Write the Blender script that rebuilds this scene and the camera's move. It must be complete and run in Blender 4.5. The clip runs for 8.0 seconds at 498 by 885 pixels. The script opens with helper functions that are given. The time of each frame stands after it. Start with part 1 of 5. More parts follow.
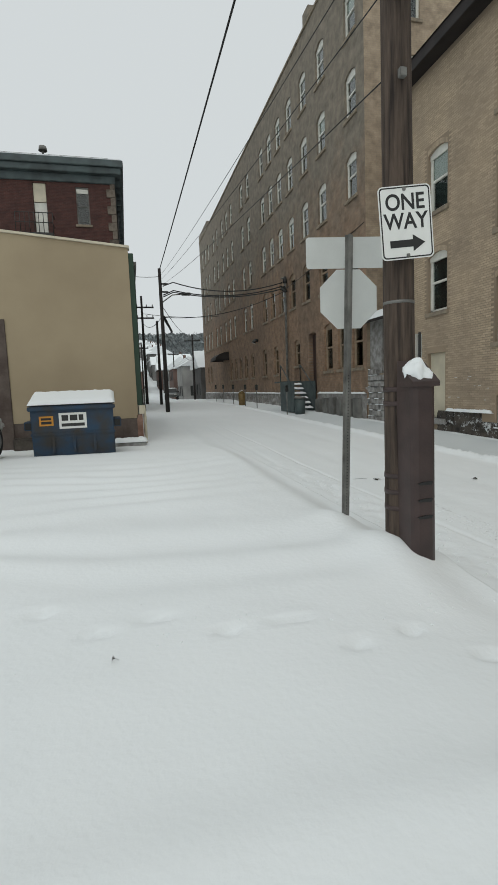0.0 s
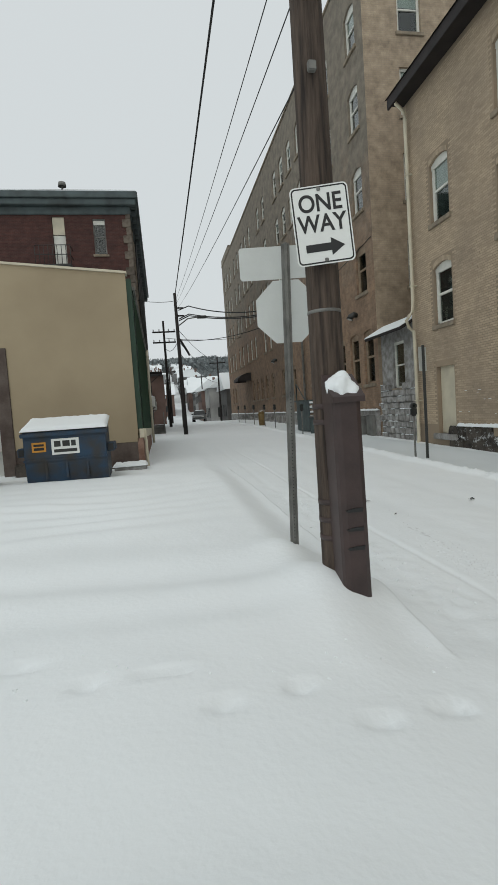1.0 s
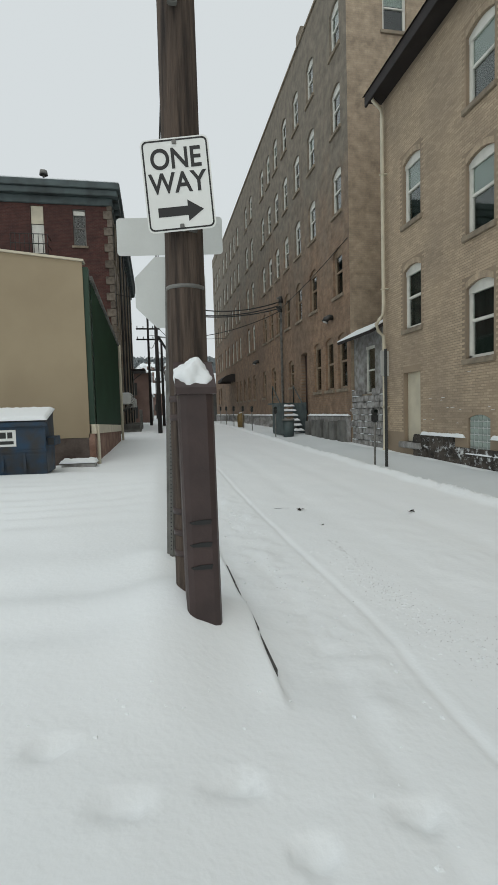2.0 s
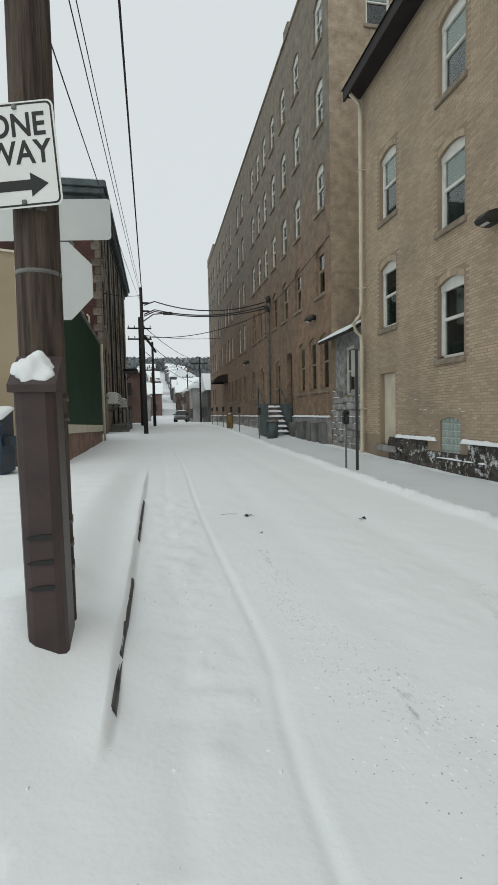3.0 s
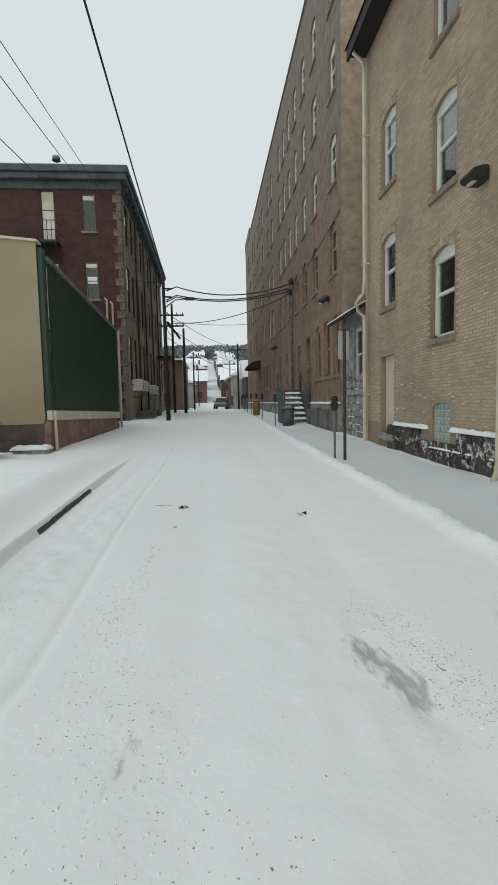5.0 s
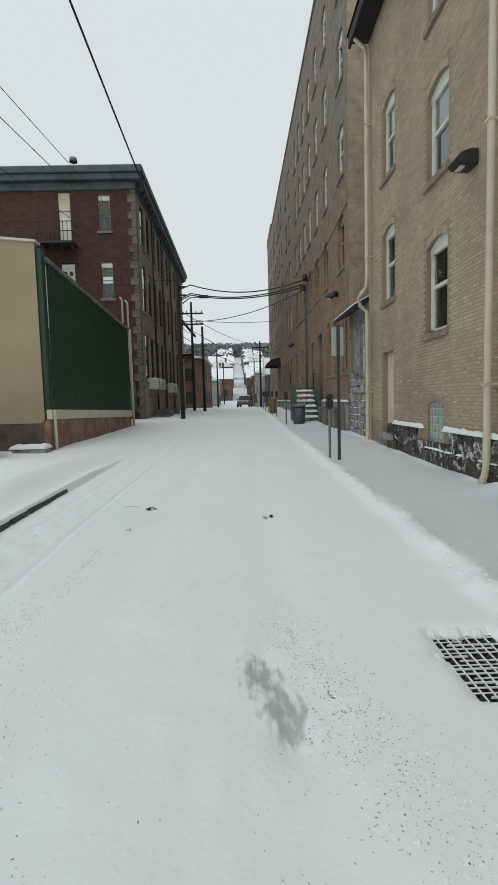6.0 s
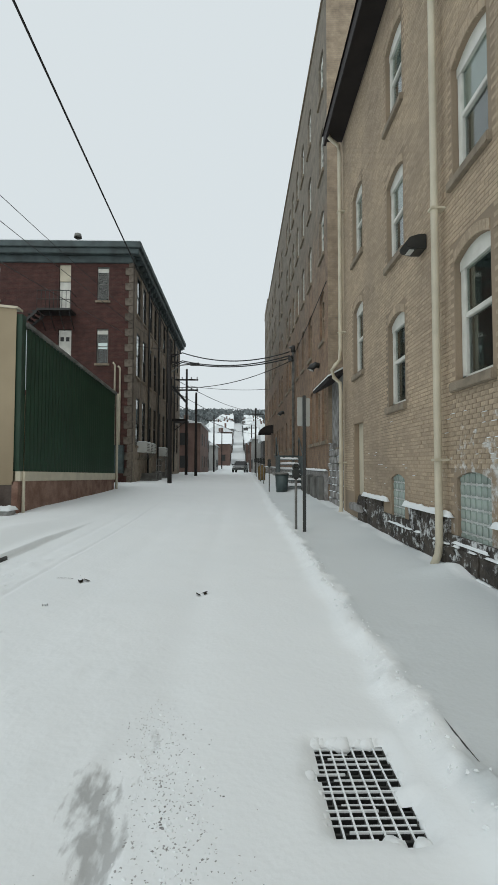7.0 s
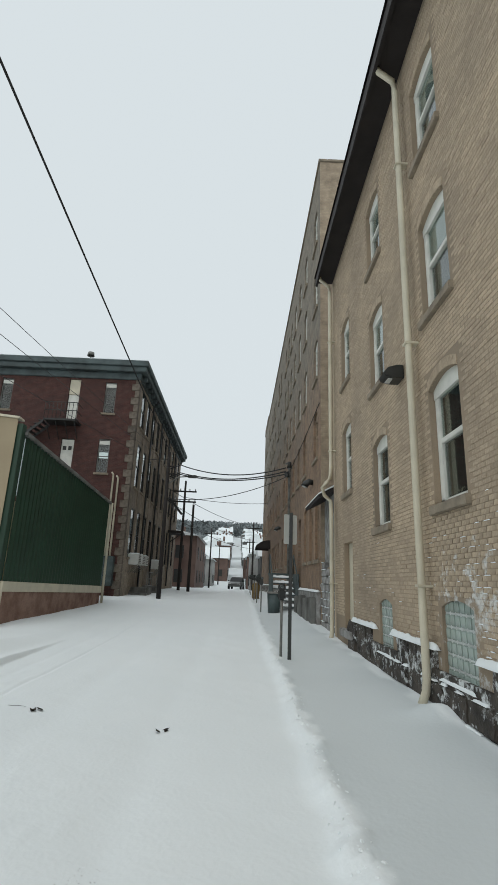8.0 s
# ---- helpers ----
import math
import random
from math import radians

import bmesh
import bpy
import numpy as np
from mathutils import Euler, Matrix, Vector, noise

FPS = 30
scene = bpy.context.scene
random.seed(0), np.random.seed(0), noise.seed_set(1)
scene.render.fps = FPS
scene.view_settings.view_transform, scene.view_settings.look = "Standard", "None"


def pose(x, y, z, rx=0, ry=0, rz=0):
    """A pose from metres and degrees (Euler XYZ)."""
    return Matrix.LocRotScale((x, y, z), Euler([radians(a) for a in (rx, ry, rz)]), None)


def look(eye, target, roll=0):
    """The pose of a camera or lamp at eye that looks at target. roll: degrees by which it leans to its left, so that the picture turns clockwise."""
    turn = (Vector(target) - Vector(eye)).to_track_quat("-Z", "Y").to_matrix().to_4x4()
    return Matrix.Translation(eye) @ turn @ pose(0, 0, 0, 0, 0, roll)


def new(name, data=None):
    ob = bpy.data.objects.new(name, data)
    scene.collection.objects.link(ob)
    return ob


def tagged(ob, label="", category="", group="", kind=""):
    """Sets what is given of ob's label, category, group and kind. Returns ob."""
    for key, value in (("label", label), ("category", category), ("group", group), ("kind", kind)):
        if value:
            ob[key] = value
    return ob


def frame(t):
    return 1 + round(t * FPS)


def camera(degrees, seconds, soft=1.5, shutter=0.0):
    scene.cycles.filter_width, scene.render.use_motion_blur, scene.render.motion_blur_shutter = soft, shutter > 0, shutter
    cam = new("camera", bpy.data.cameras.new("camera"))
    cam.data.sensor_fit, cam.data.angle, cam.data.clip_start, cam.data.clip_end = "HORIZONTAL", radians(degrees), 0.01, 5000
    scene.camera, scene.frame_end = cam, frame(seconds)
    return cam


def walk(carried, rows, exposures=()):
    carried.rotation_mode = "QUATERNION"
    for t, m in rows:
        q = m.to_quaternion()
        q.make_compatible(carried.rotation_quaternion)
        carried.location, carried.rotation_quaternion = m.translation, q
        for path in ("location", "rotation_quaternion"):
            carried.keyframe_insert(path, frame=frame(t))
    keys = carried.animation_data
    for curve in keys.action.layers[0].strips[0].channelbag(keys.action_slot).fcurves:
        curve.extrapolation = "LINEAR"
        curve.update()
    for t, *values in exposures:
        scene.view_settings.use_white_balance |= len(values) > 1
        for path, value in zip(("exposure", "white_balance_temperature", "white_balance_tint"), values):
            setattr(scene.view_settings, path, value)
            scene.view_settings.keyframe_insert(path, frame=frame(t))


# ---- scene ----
cam = camera(53.5, 8.0)
PATH = [
    (0, look((-5.691, -0.147, 1.738), (-5.224, 1.785, 1.518), -2.2)),
    (0.3, look((-5.461, -0.105, 1.752), (-5.208, 1.87, 1.563), -2.6)),
    (0.5, look((-5.266, -0.097, 1.737), (-4.998, 1.877, 1.556), -3.6)),
    (1, look((-4.706, -0.01, 1.69), (-4.369, 1.957, 1.558), -3.9)),
    (1.2, look((-4.506, 0.042, 1.689), (-4.167, 2.008, 1.555), -3.8)),
    (1.5, look((-4.164, 0.159, 1.616), (-3.797, 2.121, 1.489), -2.1)),
    (3, look((-2.748, 0.552, 1.563), (-2.386, 2.515, 1.443), -1.2)),
    (3.5, look((-2.312, 0.533, 1.543), (-2.088, 2.517, 1.427), -1.1)),
    (4, look((-1.916, 0.665, 1.494), (-1.699, 2.649, 1.366), -0.6)),
    (4.5, look((-1.483, 0.784, 1.49), (-1.277, 2.767, 1.339), -0.8)),
    (6, look((-0.215, 1.057, 1.49), (-0.176, 3.049, 1.317), -1.5)),
    (6.5, look((0.212, 1.134, 1.488), (0.239, 3.127, 1.316), -1.3)),
    (7, look((0.567, 1.217, 1.545), (0.607, 3.215, 1.635), 0.1)),
    (7.5, look((0.792, 1.223, 1.584), (0.824, 3.19, 1.948), 1.6)),
    (8, look((0.869, 1.205, 1.594), (0.893, 3.131, 2.134), 2.2)),
]
walk(cam, PATH, [(0, -0.12, 6550, 10), (1.5, -0.08, 6500, 10), (3.5, 0.0, 6500, 10), (6, 0.0, 6460, 10), (7, 0.02, 6370, 9), (8, 0.02, 6350, 9)])

# ---- world and light: an overcast winter sky ----
world = bpy.data.worlds.new("overcast_sky")
scene.world = world
world.use_nodes = True
wn, wl = world.node_tree.nodes, world.node_tree.links
sky = wn.new("ShaderNodeTexSky")
sky.sky_type, sky.sun_disc = "NISHITA", False
sky.sun_elevation, sky.sun_rotation = radians(38), radians(200)
sky.air_density, sky.dust_density, sky.ozone_density = 1.0, 8.0, 1.0
skyscale = wn.new("ShaderNodeVectorMath")
skyscale.operation = "SCALE"
skyscale.inputs["Scale"].default_value = 0.1
cloud = wn.new("ShaderNodeMix")
cloud.data_type = "RGBA"
cloud.inputs["Factor"].default_value = 0.93
cloud.inputs["B"].default_value = (0.735, 0.785, 0.797, 1)
wl.new(sky.outputs[0], skyscale.inputs[0])
wl.new(skyscale.outputs[0], cloud.inputs["A"])
wl.new(cloud.outputs["Result"], wn["Background"].inputs["Color"])
wn["Background"].inputs["Strength"].default_value = 1.0
sun = new("sun", bpy.data.lights.new("sun", "SUN"))
sun.data.energy, sun.data.angle, sun.data.color = 0.5, radians(25), (1.0, 0.99, 0.97)
sun.matrix_world = look((0, 0, 30), (4, 14, 0))

# ---- materials ----


def material(name, color, rough=0.8, vary=0.25, scale=3.0, bump=0.15, fine=60.0, metal=0.0, tint=None, island=0.0, random_ob=0.0, stretch=(1, 1, 1)):
    """A procedural surface with variation at two scales and a fine relief."""
    m = bpy.data.materials.new(name)
    m.use_nodes = True
    n, l = m.node_tree.nodes, m.node_tree.links
    b = n["Principled BSDF"]
    b.inputs["Roughness"].default_value, b.inputs["Metallic"].default_value = rough, metal
    co = n.new("ShaderNodeTexCoord")
    mp = n.new("ShaderNodeMapping")
    mp.inputs["Scale"].default_value = stretch
    l.new(co.outputs["Object"], mp.inputs[0])
    big, small = n.new("ShaderNodeTexNoise"), n.new("ShaderNodeTexNoise")
    big.inputs["Scale"].default_value, big.inputs["Detail"].default_value = scale, 6
    small.inputs["Scale"].default_value, small.inputs["Detail"].default_value = fine, 4
    l.new(mp.outputs[0], big.inputs[0])
    l.new(mp.outputs[0], small.inputs[0])
    mix = n.new("ShaderNodeMix")
    mix.data_type = "RGBA"
    other = tint or tuple(c * (1 - 1.6 * vary) for c in color)
    mix.inputs["A"].default_value, mix.inputs["B"].default_value = (*color, 1), (*[max(0, c) for c in other], 1)
    ramp = n.new("ShaderNodeMapRange")
    ramp.inputs[1].default_value, ramp.inputs[2].default_value = 0.38, 0.68
    l.new(big.outputs["Fac"], ramp.inputs[0])
    l.new(ramp.outputs[0], mix.inputs["Factor"])
    hsv = n.new("ShaderNodeHueSaturation")
    l.new(mix.outputs["Result"], hsv.inputs["Color"])
    val = n.new("ShaderNodeMath")
    val.operation = "MULTIPLY_ADD"
    l.new(small.outputs["Fac"], val.inputs[0])
    val.inputs[1].default_value, val.inputs[2].default_value = vary, 1 - vary / 2
    last = val.outputs[0]
    for amount, kind, out in ((island, "ShaderNodeNewGeometry", "Random Per Island"), (random_ob, "ShaderNodeObjectInfo", "Random")):
        if amount:
            src, ma = n.new(kind), n.new("ShaderNodeMath")
            ma.operation = "MULTIPLY_ADD"
            l.new(src.outputs[out], ma.inputs[0])
            ma.inputs[1].default_value, ma.inputs[2].default_value = amount, 1 - amount / 2
            mu = n.new("ShaderNodeMath")
            mu.operation = "MULTIPLY"
            l.new(last, mu.inputs[0])
            l.new(ma.outputs[0], mu.inputs[1])
            last = mu.outputs[0]
    l.new(last, hsv.inputs["Value"])
    l.new(hsv.outputs[0], b.inputs["Base Color"])
    if bump:
        bp = n.new("ShaderNodeBump")
        bp.inputs["Strength"].default_value, bp.inputs["Distance"].default_value = bump, 0.02
        l.new(small.outputs["Fac"], bp.inputs["Height"])
        l.new(bp.outputs[0], b.inputs["Normal"])
    return m


def brick_material(name, c1, c2, mortar, axis, tint, width=0.215, height=0.075, wear=0.5, soot=None):
    """Brick courses at true size on an upright wall; axis is the wall's level direction. tint: soot and weathering."""
    m = bpy.data.materials.new(name)
    m.use_nodes = True
    n, l = m.node_tree.nodes, m.node_tree.links
    b = n["Principled BSDF"]
    b.inputs["Roughness"].default_value = 0.9
    co, sep, com = n.new("ShaderNodeTexCoord"), n.new("ShaderNodeSeparateXYZ"), n.new("ShaderNodeCombineXYZ")
    l.new(co.outputs["Object"], sep.inputs[0])
    l.new(sep.outputs[axis], com.inputs[0])
    l.new(sep.outputs["Z"], com.inputs[1])
    br = n.new("ShaderNodeTexBrick")
    for k, v in (("Scale", 1.0), ("Mortar Size", 0.007), ("Brick Width", width), ("Row Height", height), ("Mortar Smooth", 0.3)):
        br.inputs[k].default_value = v
    br.inputs["Color1"].default_value, br.inputs["Color2"].default_value, br.inputs["Mortar"].default_value = (*c1, 1), (*c2, 1), (*mortar, 1)
    l.new(com.outputs[0], br.inputs["Vector"])
    big, mid = n.new("ShaderNodeTexNoise"), n.new("ShaderNodeTexNoise")
    big.inputs["Scale"].default_value, big.inputs["Detail"].default_value, big.inputs["Roughness"].default_value = 0.22, 8, 0.65
    mid.inputs["Scale"].default_value, mid.inputs["Detail"].default_value, mid.inputs["Roughness"].default_value = 2.4, 8, 0.62
    l.new(co.outputs["Object"], big.inputs[0])
    l.new(co.outputs["Object"], mid.inputs[0])
    ramp = n.new("ShaderNodeMapRange")
    ramp.inputs[1].default_value, ramp.inputs[2].default_value, ramp.inputs[4].default_value = 0.42, 0.62, wear
    l.new(big.outputs["Fac"], ramp.inputs[0])
    mix = n.new("ShaderNodeMix")
    mix.data_type = "RGBA"
    l.new(ramp.outputs[0], mix.inputs["Factor"])
    l.new(br.outputs["Color"], mix.inputs["A"])
    mix.inputs["B"].default_value = (*tint, 1)
    last = mix.outputs["Result"]
    if soot:
        # old soot over the upper storeys, with a ragged patchy edge
        big2, add, rg, m3 = n.new("ShaderNodeTexNoise"), n.new("ShaderNodeMath"), n.new("ShaderNodeMapRange"), n.new("ShaderNodeMix")
        big2.inputs["Scale"].default_value, big2.inputs["Detail"].default_value, big2.inputs["Roughness"].default_value = 0.35, 9, 0.7
        l.new(co.outputs["Object"], big2.inputs[0])
        add.operation = "MULTIPLY_ADD"
        add.inputs[1].default_value = 14.0
        l.new(big2.outputs["Fac"], add.inputs[0])
        l.new(sep.outputs["Z"], add.inputs[2])
        rg.inputs[1].default_value, rg.inputs[2].default_value, rg.inputs[4].default_value = soot[1], soot[1] + 5, 0.8
        l.new(add.outputs[0], rg.inputs[0])
        m3.data_type = "RGBA"
        l.new(rg.outputs[0], m3.inputs["Factor"])
        l.new(last, m3.inputs["A"])
        m3.inputs["B"].default_value = (*soot[0], 1)
        last = m3.outputs["Result"]
    hsv, val = n.new("ShaderNodeHueSaturation"), n.new("ShaderNodeMath")
    val.operation = "MULTIPLY_ADD"
    l.new(mid.outputs["Fac"], val.inputs[0])
    val.inputs[1].default_value, val.inputs[2].default_value = 1.7, 0.17
    l.new(val.outputs[0], hsv.inputs["Value"])
    l.new(last, hsv.inputs["Color"])
    l.new(hsv.outputs[0], b.inputs["Base Color"])
    bp = n.new("ShaderNodeBump")
    bp.inputs["Strength"].default_value, bp.inputs["Distance"].default_value, bp.invert = 0.5, 0.01, True
    l.new(br.outputs["Fac"], bp.inputs["Height"])
    l.new(bp.outputs[0], b.inputs["Normal"])
    return m


def glass_material():
    m = bpy.data.materials.new("window_glass")
    m.use_nodes = True
    n, l = m.node_tree.nodes, m.node_tree.links
    n.remove(n["Principled BSDF"])
    gl, tr, mx, fr = n.new("ShaderNodeBsdfGlossy"), n.new("ShaderNodeBsdfTransparent"), n.new("ShaderNodeMixShader"), n.new("ShaderNodeLayerWeight")
    gl.inputs["Roughness"].default_value = 0.03
    tr.inputs["Color"].default_value = (0.75, 0.8, 0.78, 1)
    fr.inputs["Blend"].default_value = 0.5
    pw, ad = n.new("ShaderNodeMath"), n.new("ShaderNodeMath")
    pw.operation, ad.operation = "POWER", "MULTIPLY_ADD"
    pw.inputs[1].default_value, ad.inputs[1].default_value, ad.inputs[2].default_value = 4.0, 0.85, 0.07
    l.new(fr.outputs["Facing"], pw.inputs[0])
    l.new(pw.outputs[0], ad.inputs[0])
    l.new(ad.outputs[0], mx.inputs[0])
    l.new(tr.outputs[0], mx.inputs[1])
    l.new(gl.outputs[0], mx.inputs[2])
    l.new(mx.outputs[0], n["Material Output"].inputs["Surface"])
    return m


def snow_material(name, ground=False):
    m = bpy.data.materials.new(name)
    m.use_nodes = True
    n, l = m.node_tree.nodes, m.node_tree.links
    b = n["Principled BSDF"]
    b.inputs["Roughness"].default_value = 0.75
    co = n.new("ShaderNodeTexCoord")
    a, f, g = n.new("ShaderNodeTexNoise"), n.new("ShaderNodeTexNoise"), n.new("ShaderNodeTexNoise")
    for t, s, d in ((a, 0.6, 5), (f, 22, 6), (g, 11, 8)):
        t.inputs["Scale"].default_value, t.inputs["Detail"].default_value = s, d
        l.new(co.outputs["Object"], t.inputs[0])
    streak = n.new("ShaderNodeMapping")
    streak.inputs["Scale"].default_value = (2.2, 0.7, 1)
    l.new(co.outputs["Object"], streak.inputs[0])
    l.new(streak.outputs[0], g.inputs[0])
    mix = n.new("ShaderNodeMix")
    mix.data_type = "RGBA"
    mix.inputs["A"].default_value, mix.inputs["B"].default_value = (0.77, 0.815, 0.825, 1), (0.83, 0.865, 0.87, 1)
    l.new(a.outputs["Fac"], mix.inputs["Factor"])
    out = mix.outputs["Result"]
    if ground:
        at = n.new("ShaderNodeAttribute")
        at.attribute_name = "bare"
        su, rg = n.new("ShaderNodeMath"), n.new("ShaderNodeMapRange")
        su.operation = "ADD"
        l.new(at.outputs["Fac"], su.inputs[0])
        l.new(g.outputs["Fac"], su.inputs[1])
        rg.inputs[1].default_value, rg.inputs[2].default_value, rg.inputs[4].default_value = 0.90, 1.14, 0.6
        l.new(su.outputs[0], rg.inputs[0])
        m2 = n.new("ShaderNodeMix")
        m2.data_type = "RGBA"
        l.new(rg.outputs[0], m2.inputs["Factor"])
        l.new(out, m2.inputs["A"])
        m2.inputs["B"].default_value = (0.22, 0.225, 0.22, 1)
        out = m2.outputs["Result"]
        # greyer snow along the pavement
        at2, m4 = n.new("ShaderNodeAttribute"), n.new("ShaderNodeMix")
        at2.attribute_name = "thin"
        m4.data_type = "RGBA"
        l.new(at2.outputs["Fac"], m4.inputs["Factor"])
        l.new(out, m4.inputs["A"])
        m4.inputs["B"].default_value = (0.585, 0.63, 0.64, 1)
        out = m4.outputs["Result"]
    l.new(out, b.inputs["Base Color"])
    bp = n.new("ShaderNodeBump")
    bp.inputs["Strength"].default_value, bp.inputs["Distance"].default_value = 0.22, 0.02
    l.new(f.outputs["Fac"], bp.inputs["Height"])
    l.new(bp.outputs[0], b.inputs["Normal"])
    return m


def frosted(m, share, scale=5.0, box=((3.3, 6.9, 1.2), (1.0, 1.5, 1.1)), least=0.40):
    """Frost and blown snow clinging to a rough wall in ragged patches; box: middle and reach of the drift."""
    n, l = m.node_tree.nodes, m.node_tree.links
    b = n["Principled BSDF"]
    col = b.inputs["Base Color"].links[0].from_socket
    geo, off, no, add, rg, mix = n.new("ShaderNodeNewGeometry"), n.new("ShaderNodeVectorMath"), n.new("ShaderNodeTexNoise"), n.new("ShaderNodeMath"), n.new("ShaderNodeMapRange"), n.new("ShaderNodeMix")
    off.operation = "SUBTRACT"
    off.inputs[1].default_value = box[0]
    div, ln = n.new("ShaderNodeVectorMath"), n.new("ShaderNodeVectorMath")
    div.operation, ln.operation = "DIVIDE", "LENGTH"
    div.inputs[1].default_value = box[1]
    l.new(geo.outputs["Position"], off.inputs[0])
    l.new(off.outputs[0], div.inputs[0])
    l.new(div.outputs[0], ln.inputs[0])
    no.inputs["Scale"].default_value, no.inputs["Detail"].default_value, no.inputs["Roughness"].default_value = scale, 9, 0.7
    l.new(geo.outputs["Position"], no.inputs[0])
    add.operation = "MULTIPLY_ADD"
    l.new(ln.outputs["Value"], add.inputs[0])
    add.inputs[1].default_value = -0.22
    l.new(no.outputs["Fac"], add.inputs[2])
    rg.inputs[1].default_value, rg.inputs[2].default_value, rg.inputs[4].default_value = least, least + 0.1, share
    l.new(add.outputs[0], rg.inputs[0])
    mix.data_type = "RGBA"
    l.new(rg.outputs[0], mix.inputs["Factor"])
    l.new(col, mix.inputs["A"])
    mix.inputs["B"].default_value = (0.74, 0.77, 0.77, 1)
    l.new(mix.outputs["Result"], b.inputs["Base Color"])
    return m


SNOW = snow_material("snow")
SNOW_GROUND = snow_material("trodden_snow", True)
GLASS = glass_material()
TAN_MORTAR = frosted(material("tan_mortar", (0.34, 0.265, 0.187), 0.95, 0.3, 0.5, tint=(0.24, 0.192, 0.139)), 0.6)
TAN_BRICK = frosted(material("tan_painted_brick", (0.462, 0.365, 0.257), 0.9, 0.5, 0.55, 0.5, 26, tint=(0.335, 0.268, 0.196), island=0.24), 0.68)
TAN_BRICK_PIECE = frosted(material("tan_painted_brick_piece", (0.45, 0.357, 0.252), 0.9, 0.5, 3, 0.5, 26, tint=(0.35, 0.28, 0.203), random_ob=0.22), 0.68)
FACTORY_BRICK = brick_material("factory_brick", (0.30, 0.195, 0.123), (0.235, 0.152, 0.097), (0.25, 0.195, 0.145), "X", (0.19, 0.135, 0.095), wear=0.8, soot=((0.20, 0.185, 0.15), 14.0))
FACTORY_END = brick_material("factory_end_brick", (0.40, 0.32, 0.225), (0.35, 0.275, 0.195), (0.32, 0.26, 0.2), "X", (0.26, 0.205, 0.15))
RED_BRICK = brick_material("dark_red_brick", (0.088, 0.033, 0.026), (0.058, 0.023, 0.02), (0.085, 0.055, 0.045), "X", (0.06, 0.03, 0.026))
PALE_BRICK = brick_material("weathered_tan_brick", (0.32, 0.265, 0.195), (0.26, 0.21, 0.16), (0.27, 0.23, 0.19), "X", (0.17, 0.14, 0.115), wear=0.8)
QUOIN = material("quoin_stone", (0.17, 0.145, 0.115), 0.9, 0.5, 3, 0.6, 20, tint=(0.07, 0.055, 0.045), random_ob=0.5)
STUCCO = material("tan_stucco", (0.375, 0.308, 0.205), 0.92, 0.14, 0.5, 0.15, 90, tint=(0.315, 0.255, 0.168))
GREEN = material("green_ribbed_steel", (0.016, 0.050, 0.027), 0.5, 0.15, 0.8, 0.05)
CREAM = material("cream_paint", (0.62, 0.57, 0.44), 0.6, 0.12, 2, 0.05)
WHITE = material("white_window_paint", (0.70, 0.70, 0.64), 0.55, 0.12, 3, 0.04)
ROOM_DARK = material("painted_room_dark", (0.05, 0.06, 0.055), 0.9, 0.3, 9, 0.1, stretch=(1, 1, 0.1))
PALE = material("pale_paint_and_sky", (0.62, 0.63, 0.60), 0.8, 0.08, 2, 0.0)
BROWN_FRAME = material("brown_frame_paint", (0.32, 0.24, 0.165), 0.7, 0.25, 3, 0.05)
SILL = material("stone_sill", (0.30, 0.25, 0.185), 0.9, 0.25, 4, 0.3)
RUST_STONE = material("rust_stained_stone", (0.30, 0.19, 0.145), 0.9, 0.45, 1.9, 0.4, 20, tint=(0.15, 0.075, 0.05))
PLINTH = material("dark_plinth_stone", (0.115, 0.092, 0.078), 0.9, 0.4, 2.4, 0.5, 18, tint=(0.07, 0.05, 0.042))
DARK_STONE = frosted(material("dark_foundation_stone", (0.075, 0.064, 0.052), 0.9, 0.6, 5, 1.0, 16, tint=(0.028, 0.024, 0.021), random_ob=0.6), 0.85, 6.0, ((3.3, 9.0, 0.6), (2.0, 9.0, 0.9)), 0.47)
GREY_STONE = material("grey_rubble_stone", (0.22, 0.21, 0.195), 0.9, 0.45, 4, 0.6, 14, tint=(0.42, 0.42, 0.41), random_ob=0.3)
GREY_SLAB = material("grey_slab", (0.20, 0.20, 0.185), 0.9, 0.3, 2, 0.2)
ROOFING = material("dark_eave_paint", (0.022, 0.017, 0.016), 0.75, 0.3, 2, 0.1)
CORNICE = material("verdigris_cornice", (0.085, 0.115, 0.118), 0.7, 0.35, 1.5, 0.2, tint=(0.05, 0.062, 0.062))
WOOD = material("weathered_pole_wood", (0.098, 0.072, 0.055), 0.95, 0.8, 22, 1.0, 70, tint=(0.022, 0.016, 0.013), stretch=(1, 1, 0.07))
FAR_WOOD = material("dark_pole_wood", (0.03, 0.026, 0.024), 0.9, 0.3, 5, 0.4, 26, stretch=(1, 1, 0.1))
BROWN_STEEL = material("brown_painted_guard", (0.055, 0.034, 0.031), 0.5, 0.25, 4, 0.08)
GALV = material("galvanised_steel", (0.20, 0.20, 0.185), 0.5, 0.3, 6, 0.05, metal=0.2)
SIGN_BACK = material("bare_sign_aluminium", (0.62, 0.65, 0.63), 0.5, 0.07, 2, 0.02, metal=0.25)
SIGN_WHITE = material("white_sign_sheeting", (0.78, 0.80, 0.77), 0.4, 0.05, 3, 0.0)
BLACK = material("black_paint_and_hollows", (0.012, 0.013, 0.013), 0.5, 0.1, 3, 0.0)
DARK_METAL = material("dark_metal", (0.028, 0.030, 0.028), 0.5, 0.2, 4, 0.05)
